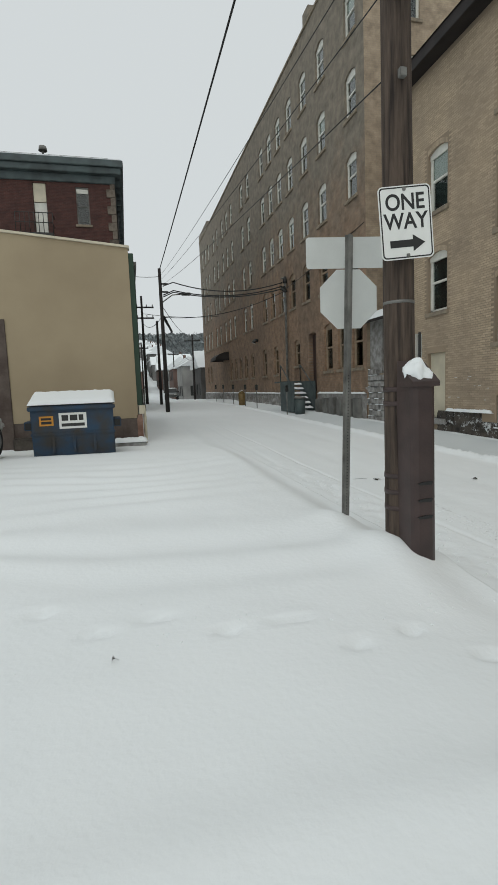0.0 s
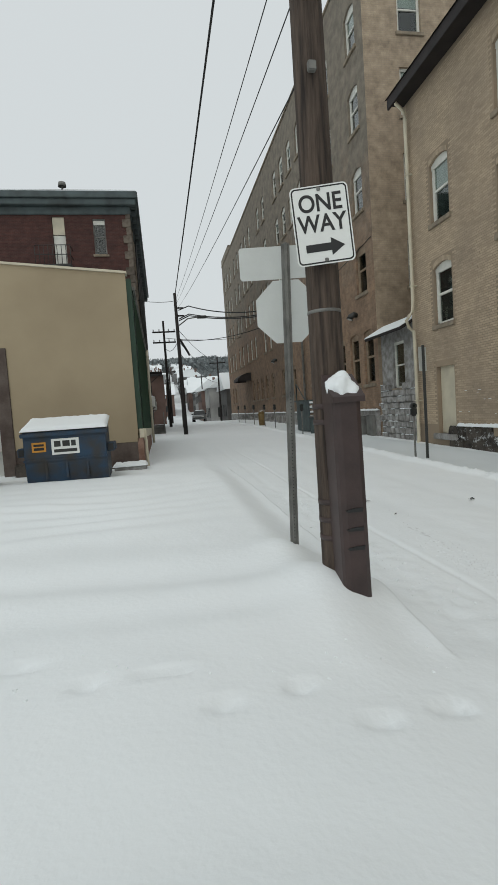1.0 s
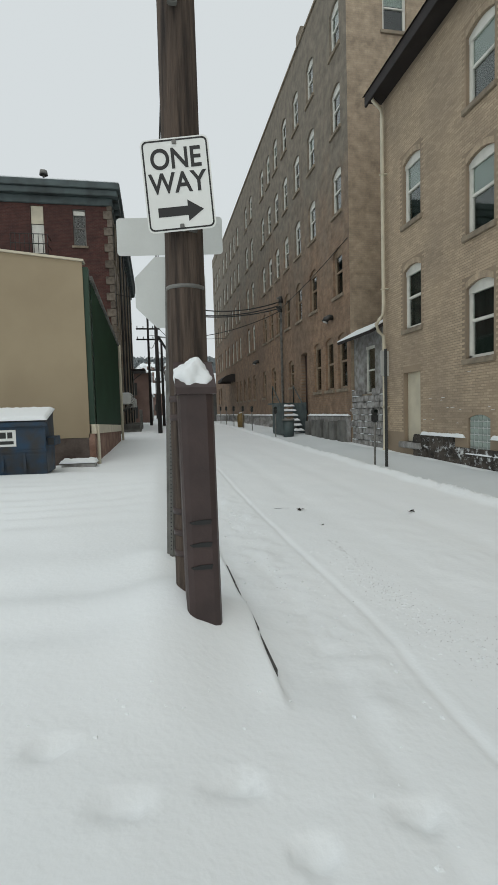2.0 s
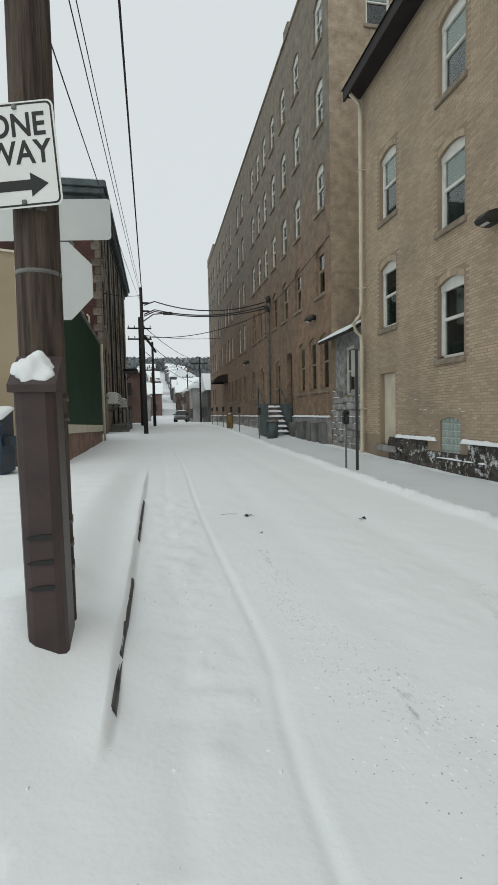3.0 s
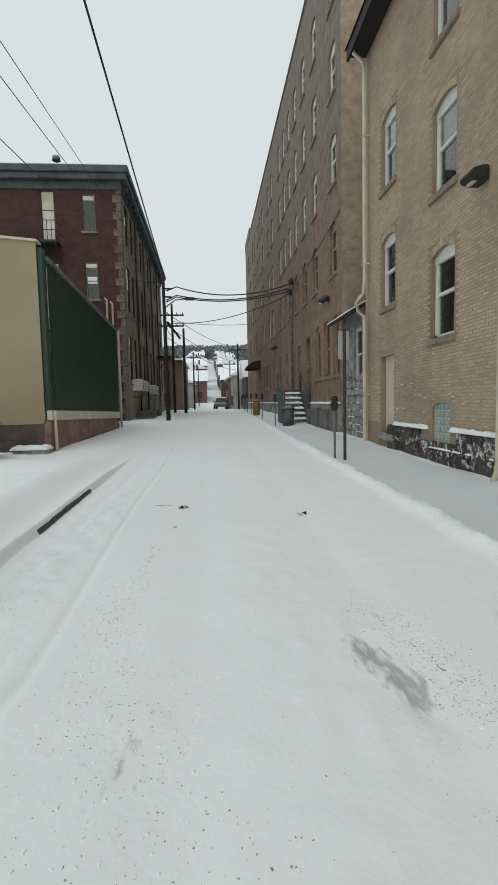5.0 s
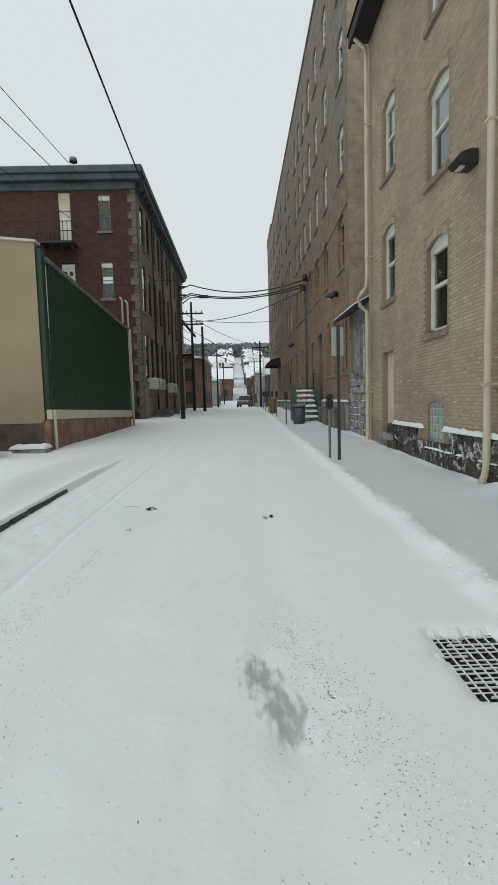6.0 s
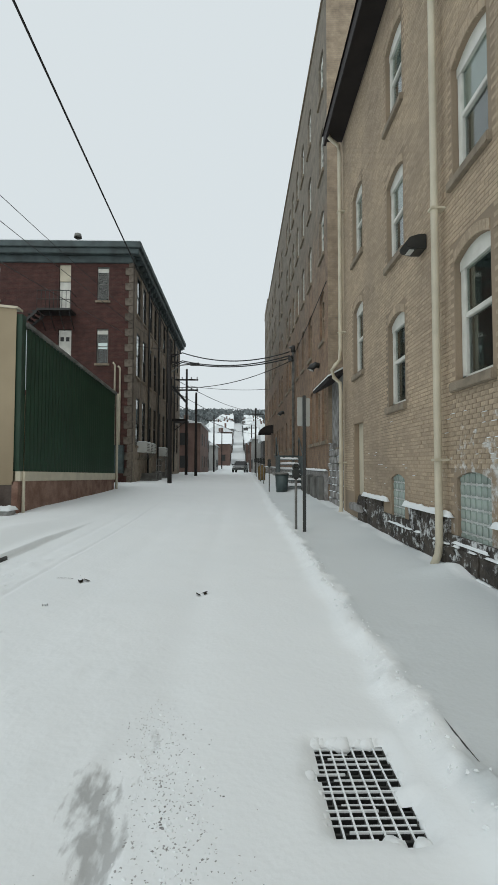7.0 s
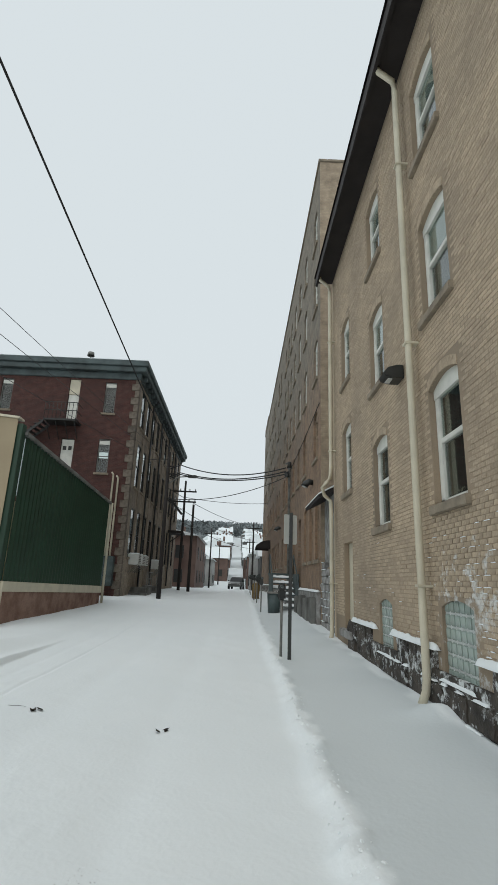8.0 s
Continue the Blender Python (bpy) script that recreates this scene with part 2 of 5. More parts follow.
DUMP_BLUE = material("blue_dumpster_paint", (0.012, 0.045, 0.09), 0.55, 0.5, 2.6, 0.2, tint=(0.035, 0.032, 0.028))
DUMP_LID = material("black_plastic_lid", (0.02, 0.02, 0.022), 0.6, 0.2, 3, 0.1)
ORANGE = material("orange_sticker", (0.60, 0.27, 0.03), 0.5, 0.1, 6, 0.0)
YELLOW = material("dull_yellow_paint", (0.19, 0.125, 0.04), 0.6, 0.25, 6, 0.1)
TEAL = material("teal_painted_steel", (0.075, 0.105, 0.105), 0.6, 0.3, 3, 0.1)
GLASS_BLOCK = material("glass_block", (0.36, 0.43, 0.39), 0.18, 0.25, 6, 0.1, 20, random_ob=0.2)
PALE_MORTAR = material("pale_frosted_mortar", (0.58, 0.61, 0.59), 0.9, 0.2, 8, 0.2)
BRICK_FAR = material("far_brick", (0.175, 0.115, 0.095), 0.9, 0.25, 0.5, 0.0)
SIDING = material("far_siding", (0.27, 0.27, 0.26), 0.9, 0.2, 0.5, 0.0, random_ob=1.1)
CAR_WHITE = material("white_car_paint", (0.62, 0.63, 0.61), 0.25, 0.05, 1, 0.0)
CAR_GREY = material("grey_car_paint", (0.12, 0.125, 0.12), 0.3, 0.1, 1, 0.0)
TYRE = material("tyre_rubber", (0.015, 0.015, 0.016), 0.85, 0.2, 6, 0.1)
# pale blue-grey: the haze over the ridge is put into the colour
HAZY_WOODS = material("haze_painted_woods", (0.25, 0.28, 0.285), 1.0, 0.3, 0.05, 0.0, island=0.6)
LEAF = material("dead_leaf", (0.035, 0.026, 0.018), 0.9, 0.3, 20, 0.1)
KERB = material("wet_kerb_stone", (0.075, 0.075, 0.072), 0.7, 0.4, 5, 0.3)
CABLE = material("black_cable", (0.016, 0.017, 0.017), 0.6, 0.1, 3, 0.0)

# ---- building helpers ----
PLACE = {}


def mesh_of(name, bm, *mats):
    me = bpy.data.meshes.new(name)
    bmesh.ops.recalc_face_normals(bm, faces=bm.faces)
    bm.to_mesh(me)
    bm.free()
    for m in mats:
        me.materials.append(m)
    return me


def thing(name, x, y, z, label, category, group="", kind="", rz=0):
    ob = tagged(new(name), label, category, group, kind)
    ob.matrix_basis = PLACE[ob] = pose(x, y, z, 0, 0, rz)
    ob.empty_display_size = 0.2
    return ob


def hang(name, me, parent, label="", m=None):
    """A mesh object under parent; m is its pose in the parent's own space."""
    ob = new(name, me)
    ob.parent = parent
    ob.matrix_basis = m or Matrix()
    if label:
        tagged(ob, label)
    return ob


def part(name, bm, mat, parent, label="", m=None):
    return hang(name, mesh_of(name, bm, mat), parent, label, m)


def add_box(bm, x0, x1, y0, y1, z0, z1, bevel=0.0, m=None):
    r = bmesh.ops.create_cube(bm, size=1)
    for v in r["verts"]:
        v.co = Vector(((x0 + x1) / 2 + v.co.x * (x1 - x0), (y0 + y1) / 2 + v.co.y * (y1 - y0), (z0 + z1) / 2 + v.co.z * (z1 - z0)))
    if bevel:
        edges = list({e for v in r["verts"] for e in v.link_edges})
        out = bmesh.ops.bevel(bm, geom=edges, offset=bevel, segments=2, affect="EDGES")
        verts = list({v for f in out["faces"] for v in f.verts})
    else:
        verts = r["verts"]
    if m:
        bmesh.ops.transform(bm, matrix=m, verts=verts)
    return bm


def boxed(x0, x1, y0, y1, z0, z1, bevel=0.0, m=None):
    return add_box(bmesh.new(), x0, x1, y0, y1, z0, z1, bevel, m)


def add_tube(bm, pts, radius, seg=8, radius2=None, cap=True):
    """A tube along a polyline."""
    pts = [Vector(p) for p in pts]
    rings = []
    for i, p in enumerate(pts):
        d = (pts[min(i + 1, len(pts) - 1)] - pts[max(i - 1, 0)]).normalized()
        a = d.cross(Vector((0, 0, 1)) if abs(d.z) < 0.9 else Vector((0, 1, 0))).normalized()
        b = d.cross(a)
        k = i / max(1, len(pts) - 1)
        r = radius + ((radius2 if radius2 is not None else radius) - radius) * k
        rings.append([bm.verts.new(p + r * (math.cos(2 * math.pi * j / seg) * a + math.sin(2 * math.pi * j / seg) * b)) for j in range(seg)])
    for r1, r2 in zip(rings, rings[1:]):
        for j in range(seg):
            f = bm.faces.new((r1[j], r1[(j + 1) % seg], r2[(j + 1) % seg], r2[j]))
            f.smooth = True
    if cap:
        bm.faces.new(rings[0][::-1])
        bm.faces.new(rings[-1])
    return bm


def tube(pts, radius, seg=8, radius2=None):
    return add_tube(bmesh.new(), pts, radius, seg, radius2)


def plate(outline, y0, y1):
    """A flat plate: outline of (x, z) points, from depth y0 to y1."""
    bm = bmesh.new()
    a = [bm.verts.new((x, y0, z)) for x, z in outline]
    b = [bm.verts.new((x, y1, z)) for x, z in outline]
    bm.faces.new(a)
    bm.faces.new(b[::-1])
    for i in range(len(a)):
        j = (i + 1) % len(a)
        bm.faces.new((a[i], b[i], b[j], a[j]))
    return bm


def channel(profile, thick, sections):
    """A folded sheet: an open (x, y) profile given a thickness, through sections of (z, shift in x)."""
    back = []
    for i, (x, y) in enumerate(profile):
        ax, ay = profile[max(0, i - 1)]
        bx, by = profile[min(len(profile) - 1, i + 1)]
        n = math.hypot(bx - ax, by - ay)
        back.append((x - thick * (by - ay) / n, y + thick * (bx - ax) / n))
    loop = profile + back[::-1]
    bm = bmesh.new()
    rings = [[bm.verts.new((x + dx, y, z)) for x, y in loop] for z, dx in sections]
    for r1, r2 in zip(rings, rings[1:]):
        for i in range(len(loop)):
            bm.faces.new((r1[i], r1[(i + 1) % len(loop)], r2[(i + 1) % len(loop)], r2[i]))
    k = len(profile)
    for r in (rings[0], rings[-1]):
        for i in range(k - 1):
            bm.faces.new((r[i], r[i + 1], r[2 * k - 2 - i], r[2 * k - 1 - i]))
    return bm


def rounded(w, h, r, seg=5):
    out = []
    for cx, cz, a0 in ((w / 2 - r, h / 2 - r, 0), (-w / 2 + r, h / 2 - r, 90), (-w / 2 + r, -h / 2 + r, 180), (w / 2 - r, -h / 2 + r, 270)):
        for k in range(seg + 1):
            a = radians(a0 + 90 * k / seg)
            out.append((cx + r * math.cos(a), cz + r * math.sin(a)))
    return out


def snow_heap(x0, x1, y0, y1, z, thick, step=0.05, seed=0.0, rough=0.5):
    """A lumpy blanket of snow with rounded rims, its underside at z."""
    bm = bmesh.new()
    nx, ny = max(3, min(60, int((x1 - x0) / step))), max(3, min(60, int((y1 - y0) / step)))
    top = []
    for i in range(nx + 1):
        col = []
        for j in range(ny + 1):
            u, v = i / nx, j / ny
            x, y = x0 + u * (x1 - x0), y0 + v * (y1 - y0)
            rim = min(1, 6 * min(u, 1 - u) * (nx / 12 + 0.4)) * min(1, 6 * min(v, 1 - v) * (ny / 12 + 0.4))
            h = thick * math.sqrt(max(0, rim)) * (1 + rough * noise.noise((x * 7 + seed, y * 7, seed)) + 0.5 * rough * noise.noise((x * 19, y * 19 + seed, 3)))
            col.append(bm.verts.new((x, y, z + h)))
        top.append(col)
    low = [[bm.verts.new((v.co.x, v.co.y, z - 0.002)) for v in col] for col in top]
    for i in range(nx):
        for j in range(ny):
            f = bm.faces.new((top[i][j], top[i + 1][j], top[i + 1][j + 1], top[i][j + 1]))
            f.smooth = True
    rim = [(i, 0) for i in range(nx)] + [(nx, j) for j in range(ny)] + [(i, ny) for i in range(nx, 0, -1)] + [(0, j) for j in range(ny, 0, -1)]
    for (i, j), (k, m) in zip(rim, rim[1:] + rim[:1]):
        bm.faces.new((top[i][j], low[i][j], low[k][m], top[k][m]))
    return bm


def facade(u0, u1, z0, z1, openings, reveal=0.22, flip=False):
    """A wall in its own space: x along it, y inwards, z up; openings (u0, u1, z0, z1, rise) go through it to the reveal's depth, with segmental heads."""
    bm = bmesh.new()
    us = sorted({u0, u1, *[o[0] for o in openings], *[o[1] for o in openings]})
    zs = sorted({z0, z1, *[o[2] for o in openings], *[o[3] for o in openings]})
    vs = {}

    def v(x, y, z):
        k = (round(x, 4), round(y, 4), round(z, 4))
        if k not in vs:
            vs[k] = bm.verts.new(k)
        return vs[k]

    for a, b in zip(us, us[1:]):
        for c, d in zip(zs, zs[1:]):
            mu, mz = (a + b) / 2, (c + d) / 2
            if not any(o[0] < mu < o[1] and o[2] < mz < o[3] for o in openings):
                bm.faces.new((v(a, 0, c), v(b, 0, c), v(b, 0, d), v(a, 0, d)))
    for a, b, c, d, rise in openings:
        for p, q in (((a, c), (a, d)), ((b, d), (b, c)), ((b, c), (a, c))):
            bm.faces.new([bm.verts.new(w) for w in ((p[0], 0, p[1]), (q[0], 0, q[1]), (q[0], reveal, q[1]), (p[0], reveal, p[1]))])
        n = 8
        arc = [(a + (b - a) * k / n, d - rise * (2 * k / n - 1) ** 2) for k in range(n + 1)]
        for (p, pz), (q, qz) in zip(arc, arc[1:]):
            bm.faces.new([bm.verts.new(w) for w in ((p, 0, pz), (q, 0, qz), (q, reveal, qz), (p, reveal, pz))])
            if rise:
                top = [(p, 0, pz), (q, 0, qz), (q, 0, d), (p, 0, d)]
                top = [t for i, t in enumerate(top) if (t[0], t[2]) not in [(s[0], s[2]) for s in top[:i]]]
                if len(top) > 2:
                    bm.faces.new([bm.verts.new(w) for w in top])
    bmesh.ops.remove_doubles(bm, verts=bm.verts, dist=0.0005)
    return bm


CACHE = {}


def window(parent, m, w, h, rise=0.12, frame_mat=None, depth=0.12, sky_panel=0.0, sill=0.09, wide=0.08, light=GLASS, room_dark=False):
    """A double-hung window at the pose m: its sill's middle at the origin, x along the wall, y inwards."""
    fm = frame_mat or WHITE
    key = (w, h, rise, depth, sill, wide, fm.name)
    if key not in CACHE:
        bm = bmesh.new()
        n = 8
        arc = [(-w / 2 + w * k / n, h - rise * (2 * k / n - 1) ** 2) for k in range(n + 1)]
        flat = h - rise - wide
        out = [(-w / 2, 0)] + arc + [(w / 2, 0)]
        for (p, q), (p2, q2) in (((-w / 2, -w / 2 + wide), (0.02, flat)), ((w / 2 - wide, w / 2), (0.02, flat)), ((-w / 2, w / 2), (0.0, wide * 0.7)), ((-w / 2 + wide, w / 2 - wide), (h * 0.48, h * 0.48 + wide * 0.6))):
            add_box(bm, p, q, depth, depth + 0.07, p2, q2, 0.008)
        top = [(-w / 2, flat - 0.005)] + arc + [(w / 2, flat - 0.005)]
        pl = plate([(a, b) for a, b in top], depth - 0.01, depth + 0.07)
        tmp = bpy.data.meshes.new("tmp")
        pl.to_mesh(tmp)
        pl.free()
        bm.from_mesh(tmp)
        frame_me = mesh_of("window_frame", bm, fm)
        i = wide * 0.6
        up = mesh_of("pane", boxed(-w / 2 + i, w / 2 - i, depth + 0.03, depth + 0.036, h * 0.5, flat + 0.01), light)
        lo = mesh_of("pane", boxed(-w / 2 + i, w / 2 - i, depth + 0.045, depth + 0.051, wide * 0.5, h * 0.49), light)
        si = mesh_of("sill", boxed(-w / 2 - 0.09, w / 2 + 0.09, -0.07, depth, -0.13, 0, 0.012), SILL) if sill else None
        CACHE[key] = (frame_me, up, lo, si)
    fr, up, lo, si = CACHE[key]
    win = hang("window", fr, parent, "", m)
    for me, nm in ((up, "pane"), (lo, "pane"), (si, "sill")):
        if me:
            hang(nm, me, win)
    # pale panel behind the upper sash stands in for reflected sky
    if sky_panel:
        kb = ("sky_panel", w, h, sky_panel, depth)
        if kb not in CACHE:
            CACHE[kb] = mesh_of("sky_panel", boxed(-w / 2 + 0.05, w / 2 - 0.05, depth + 0.056, depth + 0.06, h * (1 - sky_panel), h - rise - 0.03), PALE)
        hang("sky_panel", CACHE[kb], win)
    # added dark panel close behind the panes, painting the unlit room
    if room_dark:
        kc = ("room_dark", w, h, depth)
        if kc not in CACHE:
            CACHE[kc] = mesh_of("room_dark", boxed(-w / 2 + 0.03, w / 2 - 0.03, depth + 0.085, depth + 0.09, 0.02, h - rise - 0.02), ROOM_DARK)
        hang("room_dark", CACHE[kc], win, "dark grey-green panel standing in for the unlit room")
    return win


EAST = pose(0, 0, 0, 0, 0, -90)   # walls that face west: x of the wall runs to -y
WEST = pose(0, 0, 0, 0, 0, 90)    # walls that face east: x of the wall runs to +y


def curve_between(a, b, sag, n=14):
    a, b = Vector(a), Vector(b)
    return [a.lerp(b, k / n) - Vector((0, 0, sag * 4 * (k / n) * (1 - k / n))) for k in range(n + 1)]


def lettering(text, size, mat, parent, m, name="lettering"):
    cu = bpy.data.curves.new("letters", "FONT")
    cu.body, cu.size, cu.extrude, cu.align_x, cu.offset = text, size, 0.0008, "CENTER", size * 0.018
    tmp = bpy.data.objects.new("letters", cu)
    scene.collection.objects.link(tmp)
    me = bpy.data.meshes.new_from_object(tmp.evaluated_get(bpy.context.evaluated_depsgraph_get()))
    bpy.data.objects.remove(tmp)
    me.materials.clear()
    me.materials.append(mat)
    return hang(name, me, parent, "black block lettering", m)

# ---- ground: one snow sheet, road, banks, pavement and the far hill ----


def lattice(ix, iy, seed):
    h = np.sin(ix * 127.1 + iy * 311.7 + seed * 74.7) * 43758.5453
    return h - np.floor(h)


def vnoise(x, y, seed=0):
    ix, iy = np.floor(x), np.floor(y)
    fx, fy = x - ix, y - iy
    fx, fy = fx * fx * (3 - 2 * fx), fy * fy * (3 - 2 * fy)
    a, b = lattice(ix, iy, seed), lattice(ix + 1, iy, seed)
    c, d = lattice(ix, iy + 1, seed), lattice(ix + 1, iy + 1, seed)
    return (a + (b - a) * fx) * (1 - fy) + (c + (d - c) * fx) * fy - 0.5


def ss(a, b, x):
    t = np.clip((x - a) / (b - a), 0, 1)
    return t * t * (3 - 2 * t)


def bump_at(x, y, cx, cy, rx, ry):
    return np.exp(-(((x - cx) / rx) ** 2 + ((y - cy) / ry) ** 2))


rng = np.random.default_rng(5)
FOOT = [(-7.4 + 0.36 * k + rng.uniform(-0.09, 0.09), 2.74 - 0.34 * max(-0.6, (-7.4 + 0.36 * k) + 5.5) + (0.13 if k % 2 else -0.13) + rng.uniform(-0.07, 0.07), rng.uniform(0.09, 0.15), rng.uniform(0.04, 0.06)) for k in range(17)]
BARE = [(-0.14, 3.7, 0.17, 0.38), (0.0, 3.3, 0.11, 0.24), (-1.78, 4.1, 0.2, 0.7), (-1.45, 2.9, 0.3, 0.6), (0.35, 3.1, 0.2, 0.5), (-1.65, 5.5, 0.12, 0.9), (0.1, 4.2, 0.1, 0.4)]


def height(x, y):
    x, y = np.asarray(x, float), np.asarray(y, float)
    z = np.interp(y, [-60, 0, 4, 8, 12, 30, 42, 60, 85, 110, 150, 250, 350, 450, 600, 3000], [-1.2, -0.05, -0.01, 0.04, 0.09, 0.47, 0.62, 0.6, 0.3, 0.4, 4.5, 17, 29, 40, 42, 42])
    z = z - 0.0106 * (np.clip(x, -12, 6) + 1.42)
    near = 1 - ss(26, 45, y)
    # the lot and bank on the west, with a kerb step
    fade = 1 - 0.62 * ss(9.5, 14.5, y) - 0.38 * ss(15, 24, y)
    kx = x + 0.012 * vnoise(x * 0 + 3, y * 2.3, 4)
    z = z + (0.11 * (ss(-3.0, -3.045, kx) * ss(2.6, 3.1, y) + ss(-1.8, -4.4, kx) * (1 - ss(2.6, 3.1, y))) * (1 - ss(10, 14, y)) + 0.20 * (ss(-3.15, -3.75, kx) * ss(2.2, 3.3, y) + ss(-2.0, -5.2, kx) * (1 - ss(2.2, 3.3, y))) * fade) * near
    z = z + 0.19 * bump_at(x, y, -3.4, 3.66, 0.42, 0.42) + 0.10 * bump_at(x, y, -3.55, 4.55, 0.35, 0.3) + 0.06 * bump_at(x, y, -5.9, 13.3, 0.7, 0.35)
    # the pavement on the east, with a ragged rim of snow over the kerb
    rx = x + 0.10 * vnoise(x * 0 + 7, y * 2.1, 1) + 0.06 * vnoise(x * 0 + 7, y * 6.3, 2)
    east = (1 - ss(50, 60, y))
    z = z + (0.075 * ss(1.5, 1.72, rx) + 0.10 * ss(2.1, 3.4, x)) * east
    z = z + 0.05 * bump_at(rx, 0, 1.66, 0, 0.10, 1) * (0.55 + 1.1 * vnoise(x * 9, y * 5, 8) + 0.9 * vnoise(x * 23, y * 17, 18)) * east
    z = z + 0.09 * bump_at(x, y, 1.65, 3.35, 0.2, 0.3) + 0.12 * bump_at(x, y, 3.3, 7.6, 0.3, 0.3)
    z = z + 0.05 * np.exp(-((y - 1.15 - 0.12 * vnoise(x * 0.9, y * 0, 91)) / 0.22) ** 2) * ss(-3.6, -4.6, x)
    # wind ripples over the lot
    lot = ss(-3.4, -4.3, x) * ss(2.8, 3.6, y) * (1 - ss(8.5, 11, y))
    z = z + 0.03 * lot * np.sin((y + 0.08 * x + 1.5 * vnoise(x * 0.35, y * 0.5, 9)) * 9 + 4 * vnoise(x * 0.6, y * 0.9, 12)) * np.maximum(0, 0.45 + 1.3 * vnoise(x * 0.7, y * 0.9, 13))
    # footprints
    for cx, cy, a, b in FOOT:
        g = bump_at(x, y, cx, cy, a, b)
        z = z - 0.034 * ss(0.3, 0.62, g * (1 + 1.1 * vnoise(x * 14, y * 14, 61))) + 0.012 * bump_at(x, y, cx + 0.03, cy + 0.1, a * 1.2, b) * (0.6 + 1.6 * vnoise(x * 12, y * 12, 62))
    # wheel ruts and rolled crumbs on the road
    road = ss(-3.0, -2.8, x) * (1 - ss(1.4, 1.6, x))
    sway = 0.03 * np.sin(y * 0.6) - 0.10 * (1 - ss(2.4, 3.8, y))
    for cx, w, d in ((-2.12, 0.035, 0.015), (-2.62, 0.06, 0.014), (-1.15, 0.22, 0.018), (0.1, 0.22, 0.018)):
        z = z - d * np.exp(-((x - cx - sway) / w) ** 2) * road * (1 - ss(14, 22, y))
    z = z + 0.006 * np.exp(-((x + 2.06 - sway) / 0.04) ** 2) * road * ss(2.6, 4.5, y) * (1 - ss(12, 20, y)) * (0.35 + 1.2 * vnoise(x * 5, y * 2.2, 71))
    z = z + 0.065 * np.exp(-((x + 2.55) / 0.3) ** 2) * ss(2.2, 3.2, y) * (1 - ss(8, 12, y)) * (np.maximum(0, vnoise(x * 6, y * 3.5, 24)) + 0.5 * vnoise(x * 13, y * 9, 26))
    crumb = np.exp(-((x + 0.55) / 0.9) ** 2) * (1 - ss(4.5, 7.5, y)) + 0.8 * np.exp(-((x + 2.55) / 0.35) ** 2) * (1 - ss(9, 12, y))
    z = z + 0.022 * np.clip(crumb, 0, 1) * (np.maximum(0, vnoise(x * 9, y * 6, 21)) + 0.8 * np.maximum(0, vnoise(x * 17, y * 13, 22) - 0.1))
    z = z - 0.05 * np.clip(sum(bump_at(x, y, *b) for b in BARE[:2]), 0, 1) * (0.4 + vnoise(x * 9, y * 5, 25))
    z = z + 0.03 * vnoise(x * 0.8, y * 0.8, 31) + 0.012 * vnoise(x * 2.7, y * 2.7, 32) + 0.005 * vnoise(x * 8, y * 8, 33)
    return z


def gz(x, y):
    return float(height(x, y))


def steps(*spans):
    out = []
    for a, b, s in spans:
        out += list(np.arange(a, b - 1e-6, s))
    return np.array(out)


GX = np.concatenate([-np.geomspace(900, 14, 26), steps((-13, -7.2, 0.25), (-7.2, -4.2, 0.06), (-4.2, -3.3, 0.045), (-3.3, -2.9, 0.02), (-2.9, -2.3, 0.05), (-2.3, -1.95, 0.02), (-1.95, 2.2, 0.05), (2.2, 3.5, 0.09), (3.5, 9, 0.5)), np.geomspace(9.5, 900, 26)])
GY = np.concatenate([steps((-40, -4, 3), (-4, 0.8, 0.25), (0.8, 6, 0.05), (6, 10, 0.08), (10, 16, 0.15), (16, 32, 0.4), (32, 80, 1.5), (80, 480, 8)), np.geomspace(490, 3000, 16)])
mx, my = np.meshgrid(GX, GY, indexing="ij")
mz = height(mx, my)
GRATE = (0.945, 1.435, 3.38, 4.2)
ragged = 0.05 * vnoise(mx * 8, my * 8, 41) + 0.02
hole = (mx > GRATE[0] + ragged) & (mx < GRATE[1] - ragged) & (my > GRATE[2] + 1.4 * ragged) & (my < GRATE[3] - ragged)
nx_, ny_ = len(GX), len(GY)
idx = np.arange(nx_ * ny_).reshape(nx_, ny_)
quads = np.stack([idx[:-1, :-1], idx[1:, :-1], idx[1:, 1:], idx[:-1, 1:]], -1).reshape(-1, 4)
hole_q = (hole[:-1, :-1] & hole[1:, :-1] & hole[1:, 1:] & hole[:-1, 1:]).reshape(-1)
quads = quads[~hole_q]
# the snow rolls over the rim of the drain
rim_near = hole | np.roll(hole, 1, 0) | np.roll(hole, -1, 0) | np.roll(hole, 1, 1) | np.roll(hole, -1, 1)
mz = np.where(hole, mz - 0.05, np.where(rim_near, mz - 0.012, mz))
gm = bpy.data.meshes.new("ground")
gm.from_pydata(np.stack([mx, my, mz], -1).reshape(-1, 3).tolist(), [], quads.tolist())
gm.polygons.foreach_set("use_smooth", np.ones(len(gm.polygons), bool))
bare = np.clip(sum(bump_at(mx, my, *b) * (0.66 if i < 2 else 0.47) for i, b in enumerate(BARE)), 0, 0.66)
bare = bare * (0.75 + 0.5 * vnoise(mx * 3, my * 1.2, 51))
gm.attributes.new("bare", "FLOAT", "POINT").data.foreach_set("value", bare.reshape(-1).astype(np.float32))
# weight of the greyer pavement colour, ragged at the kerb, weaker far off
edge = 1.74 + 0.16 * vnoise(mx * 0 + 5, my * 1.7, 81) + 0.12 * vnoise(mx * 3, my * 6, 82)
